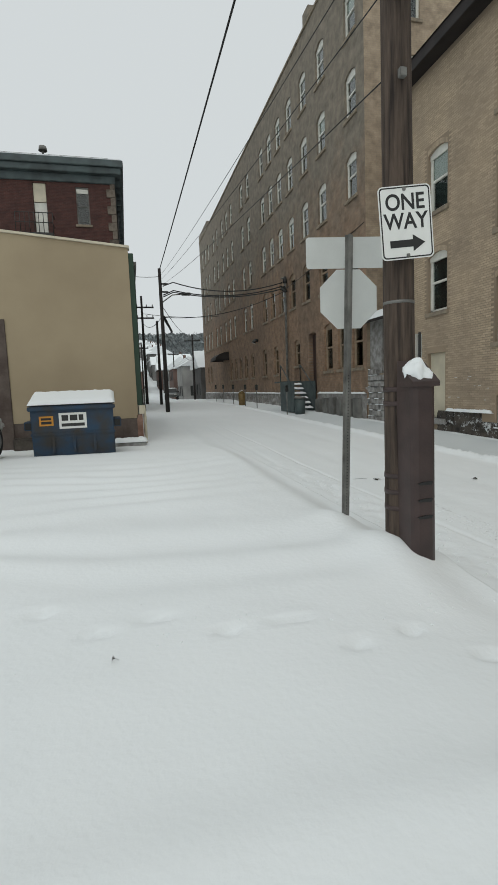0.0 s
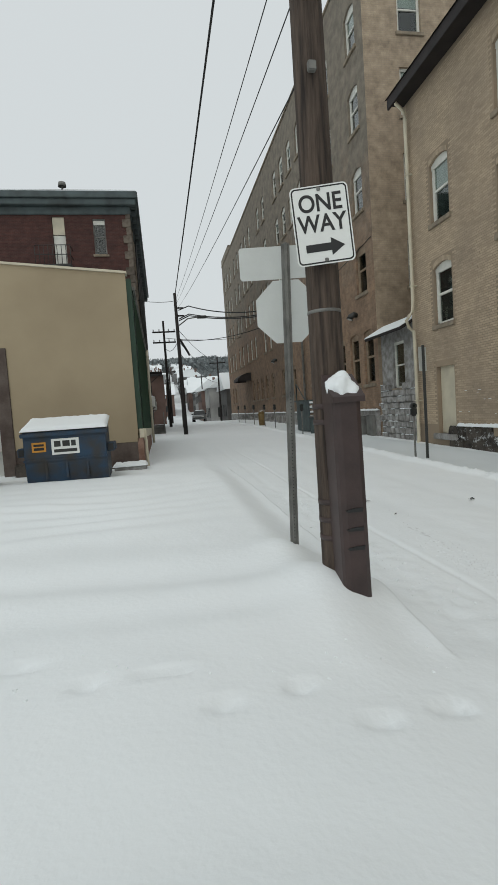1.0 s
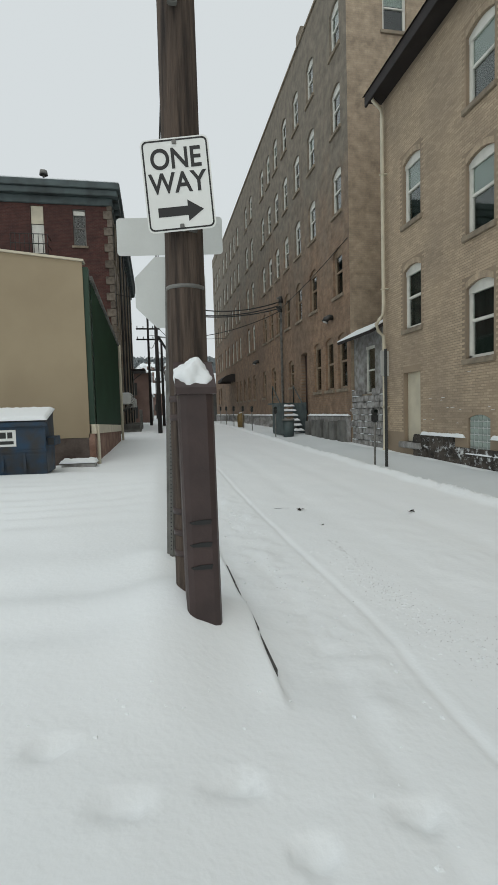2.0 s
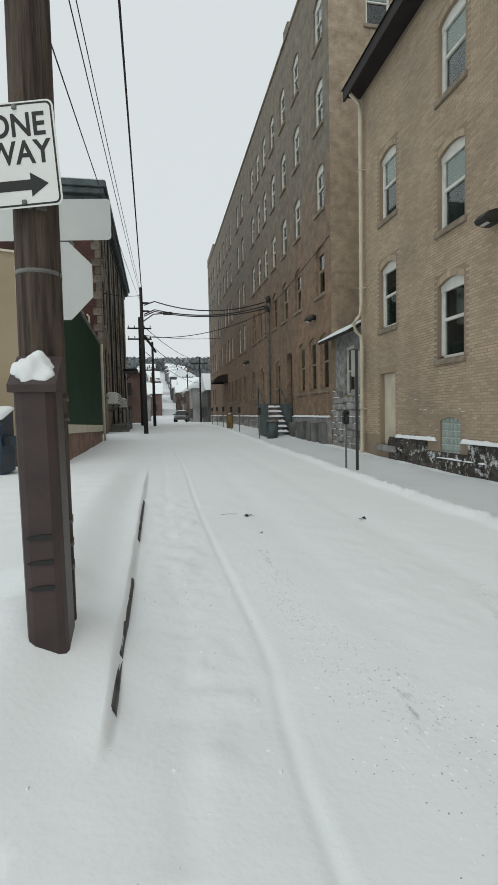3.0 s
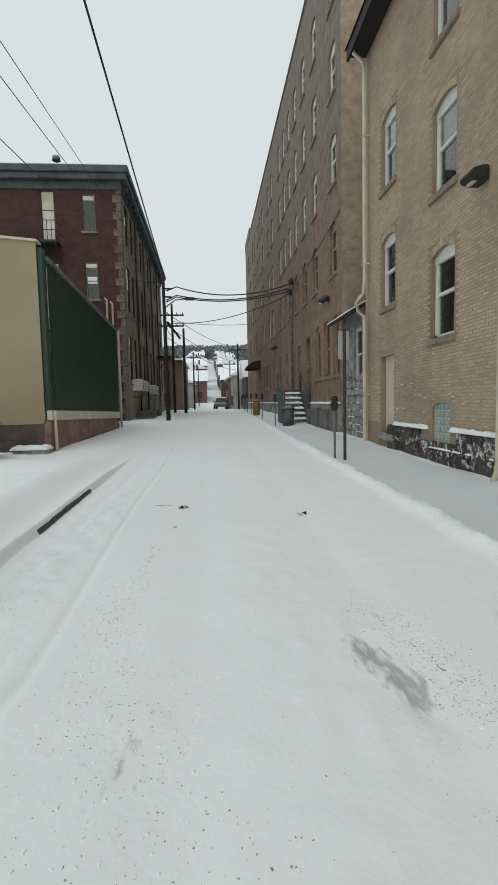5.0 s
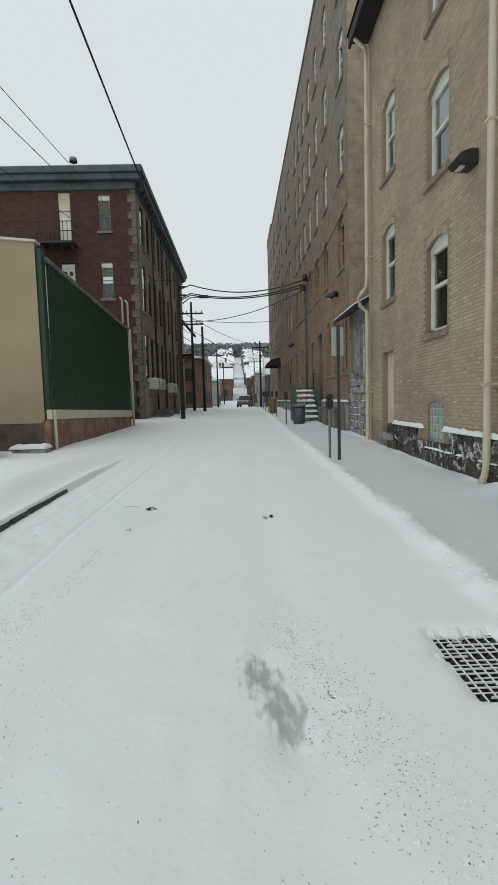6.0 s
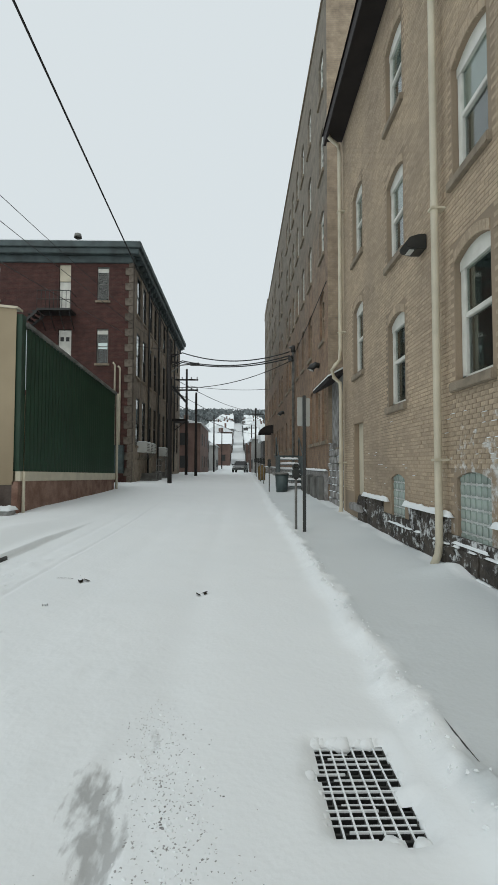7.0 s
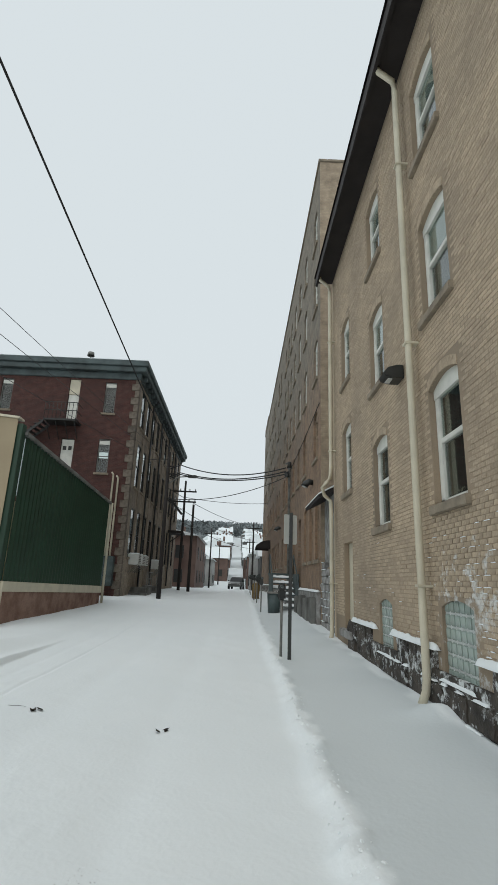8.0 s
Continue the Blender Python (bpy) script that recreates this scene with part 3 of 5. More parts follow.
thin = ss(-0.04, 0.05, mx - edge) * (1 - ss(3.2, 3.42, mx + 0.3 * vnoise(mx * 3, my * 2, 83))) * (1 - 0.75 * ss(14, 40, my)) * (0.9 + 0.35 * vnoise(mx * 1.3, my * 0.8, 84))
gm.attributes.new("thin", "FLOAT", "POINT").data.foreach_set("value", np.clip(thin, 0, 1).reshape(-1).astype(np.float32))
gm.materials.append(SNOW_GROUND)
tagged(new("ground", gm), "snow-covered road, pavement and lot with wheel ruts", "ground", kind="structure")

# kerb stones that show through the snow
kerb = thing("kerb", -3.03, 6, gz(-3, 6), "dark wet stone kerb showing through the snow", "kerb", kind="structure")
for ya, yb in ((3.05, 5.1), (6.5, 9.0)):
    n = max(2, int((yb - ya) / 0.5))
    for k in range(n):
        y0, y1 = ya + (yb - ya) * k / n, ya + (yb - ya) * (k + 1) / n - 0.006
        ym = (y0 + y1) / 2
        top = gz(-2.93, ym) + 0.064
        part("kerb_stone", boxed(-0.005, 0.03, y0 - 6, y1 - 6, top - 0.3 - kerb.location.z, top - kerb.location.z, 0.012), KERB, kerb)

for y0, y1 in ((3.75, 4.3),):
    top = gz(1.80, (y0 + y1) / 2) + 0.008
    part("kerb_stone", boxed(4.82, 4.83, y0 - 6, y1 - 6, top - 0.2 - kerb.location.z, top - kerb.location.z, 0.006), KERB, kerb)

# drain grate in its frame over a shaft coloured black for its darkness
gx0, gx1, gy0, gy1 = GRATE
gzt = gz(1.19, 3.79) - 0.045
drain = thing("drain_grate", 1.19, 3.79, gzt, "black iron street drain grate rimmed with snow", "drain")
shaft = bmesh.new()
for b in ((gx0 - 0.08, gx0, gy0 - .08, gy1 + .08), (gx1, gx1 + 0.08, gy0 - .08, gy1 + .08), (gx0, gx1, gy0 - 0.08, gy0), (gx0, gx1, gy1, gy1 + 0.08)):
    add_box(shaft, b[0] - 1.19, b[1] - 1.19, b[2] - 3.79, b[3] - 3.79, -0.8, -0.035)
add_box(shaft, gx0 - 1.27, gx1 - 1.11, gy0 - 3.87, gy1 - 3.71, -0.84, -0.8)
part("shaft", shaft, BLACK, drain, "drain shaft coloured black for its dark inside")
for k in range(18):
    y = gy0 + 0.02 + (gy1 - gy0 - 0.04) * k / 17 - 3.79
    part("bar", boxed(gx0 - 1.19, gx1 - 1.19, y - 0.006, y + 0.006, -0.045, -0.004), DARK_METAL, drain)
    ax_, bx_ = (0.0, 0.05 * ((k * 5) % 7)) if k % 2 else (0.06 * (k % 4), 0.0)
    sn = boxed(gx0 - 1.19 + ax_, gx1 - 1.19 - bx_, y - 0.004, y + 0.002, -0.005, 0.004 + 0.003 * (k % 3), 0.002)
    part("snow", sn, SNOW, drain)
blob = bmesh.new()
bmesh.ops.create_icosphere(blob, subdivisions=2, radius=1)
for v in blob.verts:
    v.co *= 1 + 0.25 * noise.noise(v.co * 1.7)
for f in blob.faces:
    f.smooth = True
blob = mesh_of("snow", blob, SNOW)
random.seed(6)
rim = [(gx0 + (gx1 - gx0) * k / 9, y) for k in range(10) for y in (gy0, gy1)] + [(x, gy0 + (gy1 - gy0) * k / 13) for k in range(1, 13) for x in (gx0, gx1)]
for x, y in rim:
    s = random.uniform(0.022, 0.05) * (1.3 if y == gy1 or (y == gy0 and random.random() < 0.6) else 1)
    hang("snow", blob, drain, m=Matrix.Translation((x - 1.19 + random.uniform(-0.02, 0.02), y - 3.79 + random.uniform(-0.02, 0.02), 0.0)) @ Matrix.Diagonal((s, s * 1.2, s * 0.75, 1)))
for k in range(8):
    x = gx0 + 0.03 + (gx1 - gx0 - 0.06) * k / 7 - 1.19
    part("cross_bar", boxed(x - 0.006, x + 0.006, gy0 - 3.79, gy1 - 3.79, -0.04, 0.0), GALV, drain)
    part("snow", boxed(x - 0.005, x + 0.005, gy0 - 3.78, gy1 - 3.8, 0.0, 0.009, 0.003), SNOW, drain)

# ---- the tan brick building ----
XA = 3.50
house_a = thing("brick_house", XA, 9, 0.2, "three-storey tan painted brick building with white arched windows", "building")
A = Matrix.Translation((-XA, -9, -0.2))
A_OPEN = []
for y0, y1, rows in ((6.82, 7.79, ((2.66, 4.42), (5.45, 7.15), (8.25, 9.9))), (9.83, 10.79, ((2.66, 4.38), (5.45, 7.15), (8.25, 9.9))), (12.75, 13.68, ((3.8, 5.55), (6.72, 8.5)))):
    A_OPEN += [(-y1, -y0, a, b, 0.12) for a, b in rows]
A_DOOR = (-13.71, -12.81, 0.6, 2.58, 0.0)
A_BLOCK = [(-10.7, -9.93, 0.46, 1.38, 0.09), (-7.82, -6.92, 0.5, 1.46, 0.09)]
wall_a = A @ Matrix.Translation((XA, 0, 0)) @ EAST
part("wall", facade(-14.83, 6, -0.4, 10.95, A_OPEN + [A_DOOR] + A_BLOCK, 0.2), TAN_MORTAR, house_a, m=wall_a)
for q in ((XA, 13, 14.83, 15.03), (XA, 13, -6.2, -6), (13, 13.2, -6.2, 15.03)):
    part("wall", boxed(*q, -0.4, 10.95), TAN_BRICK, house_a, m=A)
for i, (a, b, c, d, r) in enumerate(A_OPEN):
    window(house_a, wall_a @ Matrix.Translation(((a + b) / 2, 0, c)), round(b - a, 3), round(d - c, 3), 0.12, depth=0.085, sky_panel=(0, 0.5, 0.5, 0, 0.5, 0.5, 0, 0.5)[i], wide=0.12, room_dark=True)
    n = 11
    for k in range(n):
        arch = bmesh.new()
        t0, t1 = (k + 0.04) / n, (k + 0.96) / n
        p = [(a + (b - a) * t, d - r * (2 * t - 1) ** 2 + h, t) for t, h in ((t0, 0.0), (t1, 0.0), (t1, 0.14), (t0, 0.14))]
        f = [arch.verts.new((u, -0.012, z)) for u, z, _ in p]
        g = [arch.verts.new((u, 0.02, z)) for u, z, _ in p]
        arch.faces.new(f)
        for q in range(4):
            arch.faces.new((f[q], g[q], g[(q + 1) % 4], f[(q + 1) % 4]))
        part("arch_brick", arch, TAN_BRICK_PIECE, house_a, m=wall_a)
door = part("door", boxed(A_DOOR[0], A_DOOR[1], 0.12, 0.17, 0.6, 2.58, 0.01), CREAM, house_a, "cream painted door", m=wall_a)
dp = bmesh.new()
for z0, z1 in ((0.75, 1.35), (1.5, 2.4)):
    add_box(dp, -13.56, -12.96, 0.108, 0.121, z0, z1, 0.006)
part("panel", dp, CREAM, door)
part("doorstep", boxed(-13.87, -12.65, -0.12, 0.16, 0.42, 0.6, 0.02), GREY_STONE, house_a, m=wall_a)
bl = mesh_of("glass_block", boxed(-0.068, 0.068, 0.03, 0.06, -0.068, 0.068, 0.012), GLASS_BLOCK)
for a, b, c, d, r in A_BLOCK:
    gw = part("glass_block_window", boxed(a, b, 0.05, 0.09, c, d), PALE_MORTAR, house_a, "greenish glass block window in grey mortar", m=wall_a)
    nu, nz = int((b - a) / 0.143), int((d - c) / 0.143)
    for i in range(nu):
        for j in range(nz):
            hang("glass_block", bl, gw, m=Matrix.Translation((a + (b - a) * (i + 0.5) / nu, 0.005, c + (d - c) * (j + 0.5) / nz)))
    part("sill", boxed(a - 0.06, b + 0.06, -0.06, 0.12, c - 0.07, c, 0.01), DARK_STONE, house_a, "dark stone sill", m=wall_a)
    part("snow", snow_heap(a - 0.03, b + 0.03, -0.08, 0.1, c + 0.004, 0.06, seed=a), SNOW, house_a, m=wall_a)
# eave: soffit, fascia, gutter edge, roof slab with snow
part("soffit", boxed(3.05, XA + 0.1, -6, 14.98, 10.82, 10.92), ROOFING, house_a, m=A)
part("fascia", boxed(2.98, 3.05, -6, 15.05, 10.74, 11.08, 0.01), ROOFING, house_a, m=A)
roof = bmesh.new()
rv = [roof.verts.new(p) for p in ((2.94, -6.1, 11.06), (2.94, 15.13, 11.06), (8.2, 15.13, 13.6), (8.2, -6.1, 13.6), (13.6, 15.13, 11.06), (13.6, -6.1, 11.06))]
for f in ((0, 1, 2, 3), (3, 2, 4, 5)):
    roof.faces.new([rv[i] for i in f])
bmesh.ops.solidify(roof, geom=roof.faces[:], thickness=0.1)
part("roof", roof, ROOFING, house_a, m=A)
part("gable", plate([(XA, 10.95), (13, 10.95), (8.2, 13.5)], 14.83, 15.01), TAN_BRICK, house_a, m=A)
# downspouts with brackets and shoe
for y, kink in ((8.1, False), (14.68, True)):
    pts = [(3.03, y, 10.88), (3.08, y, 10.74), (3.33, y, 10.52), (3.36, y, 10.26)]
    pts += [(3.36, y, 4.75), (3.34, y, 4.45), (3.21, y, 4.30), (3.11, y, 4.15), (3.17, y, 3.95), (3.34, y, 3.8), (3.36, y, 3.5)] if kink else []
    pts += [(3.36, y, 0.45), (3.34, y, 0.3), (3.27, y, 0.14)]
    sp = part("downspout", tube(pts, 0.055, 10), CREAM, house_a, "cream painted round downspout", m=A)
    for z in (1.6, 5.2, 8.6):
        part("bracket", boxed(3.29, 3.51, y - 0.065, y + 0.07, z, z + 0.035, 0.004), CREAM, sp)
# wall lamp
lamp = thing("wall_lamp", 3.47, 8.88, 5.0, "dark bronze wall pack lamp on the brick wall", "lamp")
lamp.scale = (0.8, 0.8, 0.8)
lb = bmesh.new()
for pts in ([(-0.36, -0.06), (-0.40, 0.02), (-0.30, 0.14), (-0.1, 0.2), (0.02, 0.2), (0.02, -0.1), (-0.18, -0.1)],):
    a = [lb.verts.new((x, -0.2, z)) for x, z in pts]
    b = [lb.verts.new((x, 0.2, z)) for x, z in pts]
    lb.faces.new(a)
    lb.faces.new(b[::-1])
    for i in range(len(a)):
        lb.faces.new((a[i], b[i], b[(i + 1) % len(a)], a[(i + 1) % len(a)]))
bmesh.ops.bevel(lb, geom=lb.edges[:], offset=0.015, segments=2, affect="EDGES")
part("housing", lb, DARK_METAL, lamp)
part("lens", boxed(-0.3, -0.19, -0.13, 0.13, -0.105, -0.08, 0.01), PALE, lamp, "frosted glass lens")

# ---- stone foundation ----
found = thing("stone_foundation", XA, 9, 0.3, "dark rough stone foundation dusted with snow", "foundation", kind="structure")
random.seed(3)
part("core", boxed(-0.05, 0.0, -6, 3.7, -0.6, 0.3), DARK_STONE, found)
for row, (za, zb) in enumerate(((-0.12, 0.17), (0.17, 0.47), (0.47, 0.84))):
    y = 2.7 + 0.23 * row
    while y < 12.7:
        w = random.uniform(0.34, 0.78)
        inside = any(y < -a + 0.02 and y + w > -b - 0.02 for a, b, *_ in A_BLOCK) and row == 2
        if not inside:
            st = bmesh.new()
            pr = random.uniform(0.04, 0.085)
            add_box(st, -pr, 0.03, y - 9 + 0.006, y + w - 9 - 0.006, za - 0.3 + 0.005, zb - 0.3 - 0.005, 0.022)
            bmesh.ops.subdivide_edges(st, edges=[e for e in st.edges if e.calc_length() > 0.2], cuts=2, use_grid_fill=True)
            for v in st.verts:
                if v.co.x < 0:
                    v.co += Vector((0.035 * noise.noise((v.co.y * 9, v.co.z * 9, row)), 0.008 * noise.noise((v.co.z * 11, v.co.y * 5, 4)), 0.010 * noise.noise((v.co.y * 7, v.co.z * 7, 9))))
            part("stone", st, DARK_STONE, found)
        y += w
for y0, y1 in ((3, 6.84), (7.9, 9.85), (10.78, 12.7)):
    part("snow", snow_heap(-0.10, 0.0, y0 - 9, y1 - 9, 0.535, 0.08, 0.04, y0, 0.35), SNOW, found)
for k in range(26):
    y = 3.2 + k * 0.37 + random.uniform(-0.1, 0.1)
    z = random.choice((0.165, 0.465)) - 0.3
    part("snow", snow_heap(-0.10, -0.03, y - 9, y - 9 + random.uniform(0.12, 0.4), z, 0.022, 0.025, k, 0.9), SNOW, found)

# ---- low stone link between the two buildings ----
link = thing("stone_link", 3.68, 16.32, 0.3, "low rubble stone link with a tin canopy and one window", "annex")
LK = Matrix.Translation((-3.55, -15.7, -0.3))
wl_m = LK @ Matrix.Translation((3.6, 0, 0)) @ EAST
part("wall", facade(-17.5, -14.3, -0.2, 4.4, [(-16.35, -15.5, 2.1, 3.75, 0.0)], 0.2), GREY_STONE, link, m=wl_m)
window(link, wl_m @ Matrix.Translation((-15.92, 0, 2.1)), 0.85, 1.65, 0.0, depth=0.08, wide=0.09)
cp = plate([(2.98, 3.95), (3.72, 4.35), (3.72, 4.45), (2.94, 4.04)], 14.45, 17.3)
part("canopy", cp, ROOFING, link, "grey tin canopy edged with snow", m=LK)
part("snow", plate([(2.94, 4.045), (3.7, 4.455), (3.7, 4.5), (2.95, 4.09)], 14.46, 17.28), SNOW, link, m=LK)
random.seed(8)
for row in range(9):
    y = 14.45 + 0.13 * (row % 2)
    while y < 17.25:
        w = random.uniform(0.2, 0.42)
        if not (row > 7 and 15.4 < y + w / 2 < 16.4):
            st = boxed(-0.01 - random.uniform(0.03, 0.09), 0.05, y - 15.7, y + w - 0.02 - 15.7, row * 0.225 - 0.05, row * 0.225 + 0.16, 0.02)
            for v in st.verts:
                v.co += Vector([random.uniform(-0.012, 0.012) for _ in range(3)])
            part("stone", st, GREY_STONE, link)
            if random.random() < 0.5:
                part("snow", snow_heap(-0.09, 0.0, y - 15.7, y + w - 15.74, row * 0.225 + 0.155, 0.03, 0.04, y), SNOW, link)
        y += w

# ---- the long brick factory ----
XF = 3.60
fac = thing("brick_factory", XF, 38, 0.8, "long five-storey soot-darkened brick factory with arched windows", "building")
FM = Matrix.Translation((-XF, -38, -0.8))
wall_f = FM @ Matrix.Translation((XF, 0, 0)) @ EAST
COLS = (19.1, 22.16, 24.45, 26.64, 28.61, 30.43, 32.25, 36.0, 37.97, 41.82, 43.8, 45.77, 48.37, 50.45, 53.47, 55.44, 57.52)
F_OPEN, F_SILL = [], []
for z0, z1 in ((6.05, 7.9), (9.2, 10.9), (12.28, 13.98), (15.26, 16.96)):
    for y in COLS:
        F_OPEN.append((-y - 0.5, -y + 0.5, z0, z1, 0.18))
for y in (18.73, 20.19, 21.75):
    F_OPEN.append((-y - 0.47, -y + 0.47, 2.4, 4.55, 0.12))
for y in (30.07, 32.77, 36.1, 38.18, 40.05, 41.92, 43.8, 54.51, 56.48):
    F_OPEN.append((-y - 0.45, -y + 0.45, 2.5, 4.25, 0.1))
F_OPEN.append((-26.53, -25.65, 2.85, 4.25, 0.1))
F_DOOR = (-24.3, -23.31, 1.42, 4.4, 0.1)
part("wall", facade(-59.08, -17.9, -0.2, 18.6, F_OPEN + [F_DOOR], 0.3), FACTORY_BRICK, fac, m=wall_f)
END = FM @ Matrix.Translation((0, 17.9, 0))
E_OPEN = [(5.0, 5.95, z, z + 1.75, 0.0) for z in (6.0, 9.2, 12.3, 15.3)]
part("wall", facade(XF, 24, -0.2, 18.6, E_OPEN, 0.2), FACTORY_END, fac, "paler brick end wall", m=END)
for a, b, c, d, r in E_OPEN:
    window(fac, END @ Matrix.Translation(((a + b) / 2, 0, c)), 0.95, 1.75, 0.0, depth=0.1, sky_panel=0.45, wide=0.1)
for q in ((XF, 24, 59.08, 59.28), (24, 24.3, 17.9, 59.28)):
    part("wall", boxed(*q, -0.2, 18.6), FACTORY_BRICK, fac, m=FM)
part("roof", boxed(XF + 0.02, 24, 17.92, 59.18, 18.3, 18.42), ROOFING, fac, m=FM)
cop = bmesh.new()
add_box(cop, XF - 0.06, XF + 0.3, 17.85, 59.28, 18.6, 18.74, 0.02)
add_box(cop, XF + 0.3, 24, 17.85, 18.2, 18.6, 18.74, 0.02)
part("coping", cop, SILL, fac, m=FM)
part("parapet", boxed(XF - 0.05, XF + 1.2, 53.36, 59.03, 18.74, 19.35, 0.03), FACTORY_BRICK, fac, m=FM)
part("chimney", boxed(XF + 0.12, XF + 0.7, 23.7, 24.45, 18.74, 19.6, 0.03), FACTORY_BRICK, fac, m=FM)
random.seed(11)
for a, b, c, d, r in F_OPEN:
    window(fac, wall_f @ Matrix.Translation(((a + b) / 2, 0, c)), round(b - a, 3), round(d - c, 3), r, depth=0.09, sky_panel=0.5 if (random.random() < 0.4 and c > 5) else 0, wide=0.13, frame_mat=BROWN_FRAME if (c < 5 or (c < 7 and a > -33)) else WHITE)
part("door", boxed(F_DOOR[0], F_DOOR[1], 0.22, 0.28, 1.42, 4.3, 0.02), BROWN_STEEL, fac, "dark brown door in the factory", m=wall_f)
# raised base ledge with slabs and its snow
led = bmesh.new()
add_box(led, -22.9, -17.95, -0.14, 0, -0.1, 1.32, 0.02)
add_box(led, -58.98, -27.4, -0.12, 0, -0.1, 1.3, 0.02)
part("base_ledge", led, GREY_STONE, fac, "rubble stone base ledge", m=wall_f)
for y0, y1, z in ((17.95, 22.9, 1.33), (27.4, 58.98, 1.31)):
    part("snow", snow_heap(-y1, -y0, -0.17, 0.0, z, 0.07, 0.1, y0), SNOW, fac, m=wall_f)
for k in range(6):
    y = 18.1 + k * 0.82
    part("slab", boxed(-y - 0.56, -y, -0.3 - 0.03 * (k % 2), -0.145, 0, 1.16 - 0.04 * (k % 3), 0.02, None), GREY_SLAB, fac, "upright grey slab against the base", m=wall_f)
random.seed(4)
for k in range(70):
    y = random.uniform(24.6, 54)
    part("rubble_stone", boxed(-y - random.uniform(0.1, 0.3), -y + random.uniform(0.1, 0.3), -0.12 - random.uniform(0.05, 0.25), -0.06, gz(3.2, y) - 0.05, gz(3.2, y) + random.uniform(0.1, 0.5), 0.03), GREY_STONE, fac, m=wall_f)
# canopy over the far entrance, small wall lamps, service mast
cb = bmesh.new()
prof = [(-1.25, 4.35), (-1.2, 4.62), (-0.85, 4.9), (-0.4, 5.05), (0, 5.08), (0, 4.35)]
ra, rb = [cb.verts.new((-47.75, y, z)) for y, z in prof], [cb.verts.new((-44.85, y, z)) for y, z in prof]
cb.faces.new(ra)
cb.faces.new(rb[::-1])
for i in range(len(prof) - 1):
    cb.faces.new((ra[i], rb[i], rb[i + 1], ra[i + 1]))
part("awning", cb, ROOFING, fac, "black curved entrance awning", m=wall_f)
for y, z in ((19.75, 5.2), (34.4, 4.95)):
    fl = thing("wall_lamp", XF, y, z, "dark wall lamp on the factory wall", "lamp")
    part("housing", tube([(0.0, -0.0, 0.1), (-0.14, 0, 0.13), (-0.28, 0, 0.05), (-0.33, 0, -0.06)], 0.1, 10, 0.15), DARK_METAL, fl)
    part("lens", tube([(-0.31, 0, -0.04), (-0.325, 0, -0.08)], 0.1, 10), PALE, fl, "pale lamp lens")
mast = thing("service_mast", 3.46, 27.5, 0.6, "grey service conduit with insulators on the factory wall", "conduit")
part("conduit", tube([(0, 0, -0.1), (0, 0, 7.1), (-0.08, 0, 7.3), (-0.2, 0, 7.22)], 0.07, 10), GALV, mast)
for k in range(4):
    part("insulator", tube([(-0.05, -0.1 - 0.13 * k, 6.75 - 0.1 * k), (-0.3, -0.1 - 0.13 * k, 6.72 - 0.1 * k)], 0.07, 8, 0.03), DARK_METAL, mast)
part("weather_head", tube([(0, 0, 7.0), (0, 0, 7.35)], 0.14, 10, 0.09), DARK_METAL, mast)

# steel stair up to the factory door, and a bin
stair = thing("steel_stair", 2.97, 25.3, gz(2.8, 24), "teal steel stair with snow on its treads", "stair")
for k in range(6):
    y, z = -1.9 + 0.32 * k, 0.18 + 0.24 * k
    tr = part("tread", boxed(-0.55, 0.5, y, y + 0.3, z - 0.04, z, 0.006), TEAL, stair)
    part("snow", snow_heap(-0.53, 0.48, y, y + 0.3, z + 0.002, 0.09, 0.06, k), SNOW, tr)
for x in (-0.6, 0.52):
    part("stringer", boxed(x, x + 0.04, -2.0, 0.2, 0, 1.55, 0.01), TEAL, stair)
    part("handrail", tube([(x + 0.02, -2.0, 0.2), (x + 0.02, -2.0, 1.15), (x + 0.02, 0.2, 2.45), (x + 0.02, 0.2, 0.1)], 0.028), TEAL, stair)
part("landing", boxed(-0.6, 0.56, 0.2, 1.3, 1.5, 1.58, 0.01), TEAL, stair)
bin_ = thing("grey_bin", 2.42, 22.6, gz(2.42, 22.6), "grey plastic wheelie bin beside the steel stair", "bin")
part("body", tube([(0, 0, -0.03), (0, 0, 0.75)], 0.24, 10, 0.29), TEAL, bin_)
part("lid", tube([(0, 0, 0.75), (0, 0, 0.83)], 0.32, 10, 0.26), GREY_SLAB, bin_, "grey lid with snow")

# ---- tan stucco garage with a green ribbed side wall ----
gar = thing("stucco_garage", -5.35, 14.45, 0.4, "tan stucco garage with a green ribbed steel side wall", "building")
GM = Matrix.Translation((5.35, -14, -0.4))
south = GM @ Matrix.Translation((0, 14.0, 0))
G_DOOR = (-12.4, -8.85, 0.2, 3.45, 0.0)
sw = facade(-22, -5.42, 1.0, 5.72, [(G_DOOR[0], G_DOOR[1], 1.0, 3.45, 0.0)], 0.3)
for v in sw.verts:
    if v.co.z > 5.7:
        v.co.z += 0.098 * (-5.42 - v.co.x)
part("wall", sw, STUCCO, gar, "smooth tan stucco wall", m=south)
sb = bmesh.new()
add_box(sb, -8.85, -5.305, 0.01, 0.3, -0.2, 1.0, 0.01)
add_box(sb, -22, -12.4, 0, 0.3, -0.2, 1.0, 0.01)
part("plinth", sb, PLINTH, gar, "dark stained stone plinth", m=south)
cap = plate([(-22, 5.72 + 0.098 * 16.58), (-5.38, 5.72), (-5.38, 5.78), (-22, 5.78 + 0.098 * 16.58)], -0.05, 0.3)
part("coping", cap, CREAM, gar, "pale coping dusted with snow", m=south)
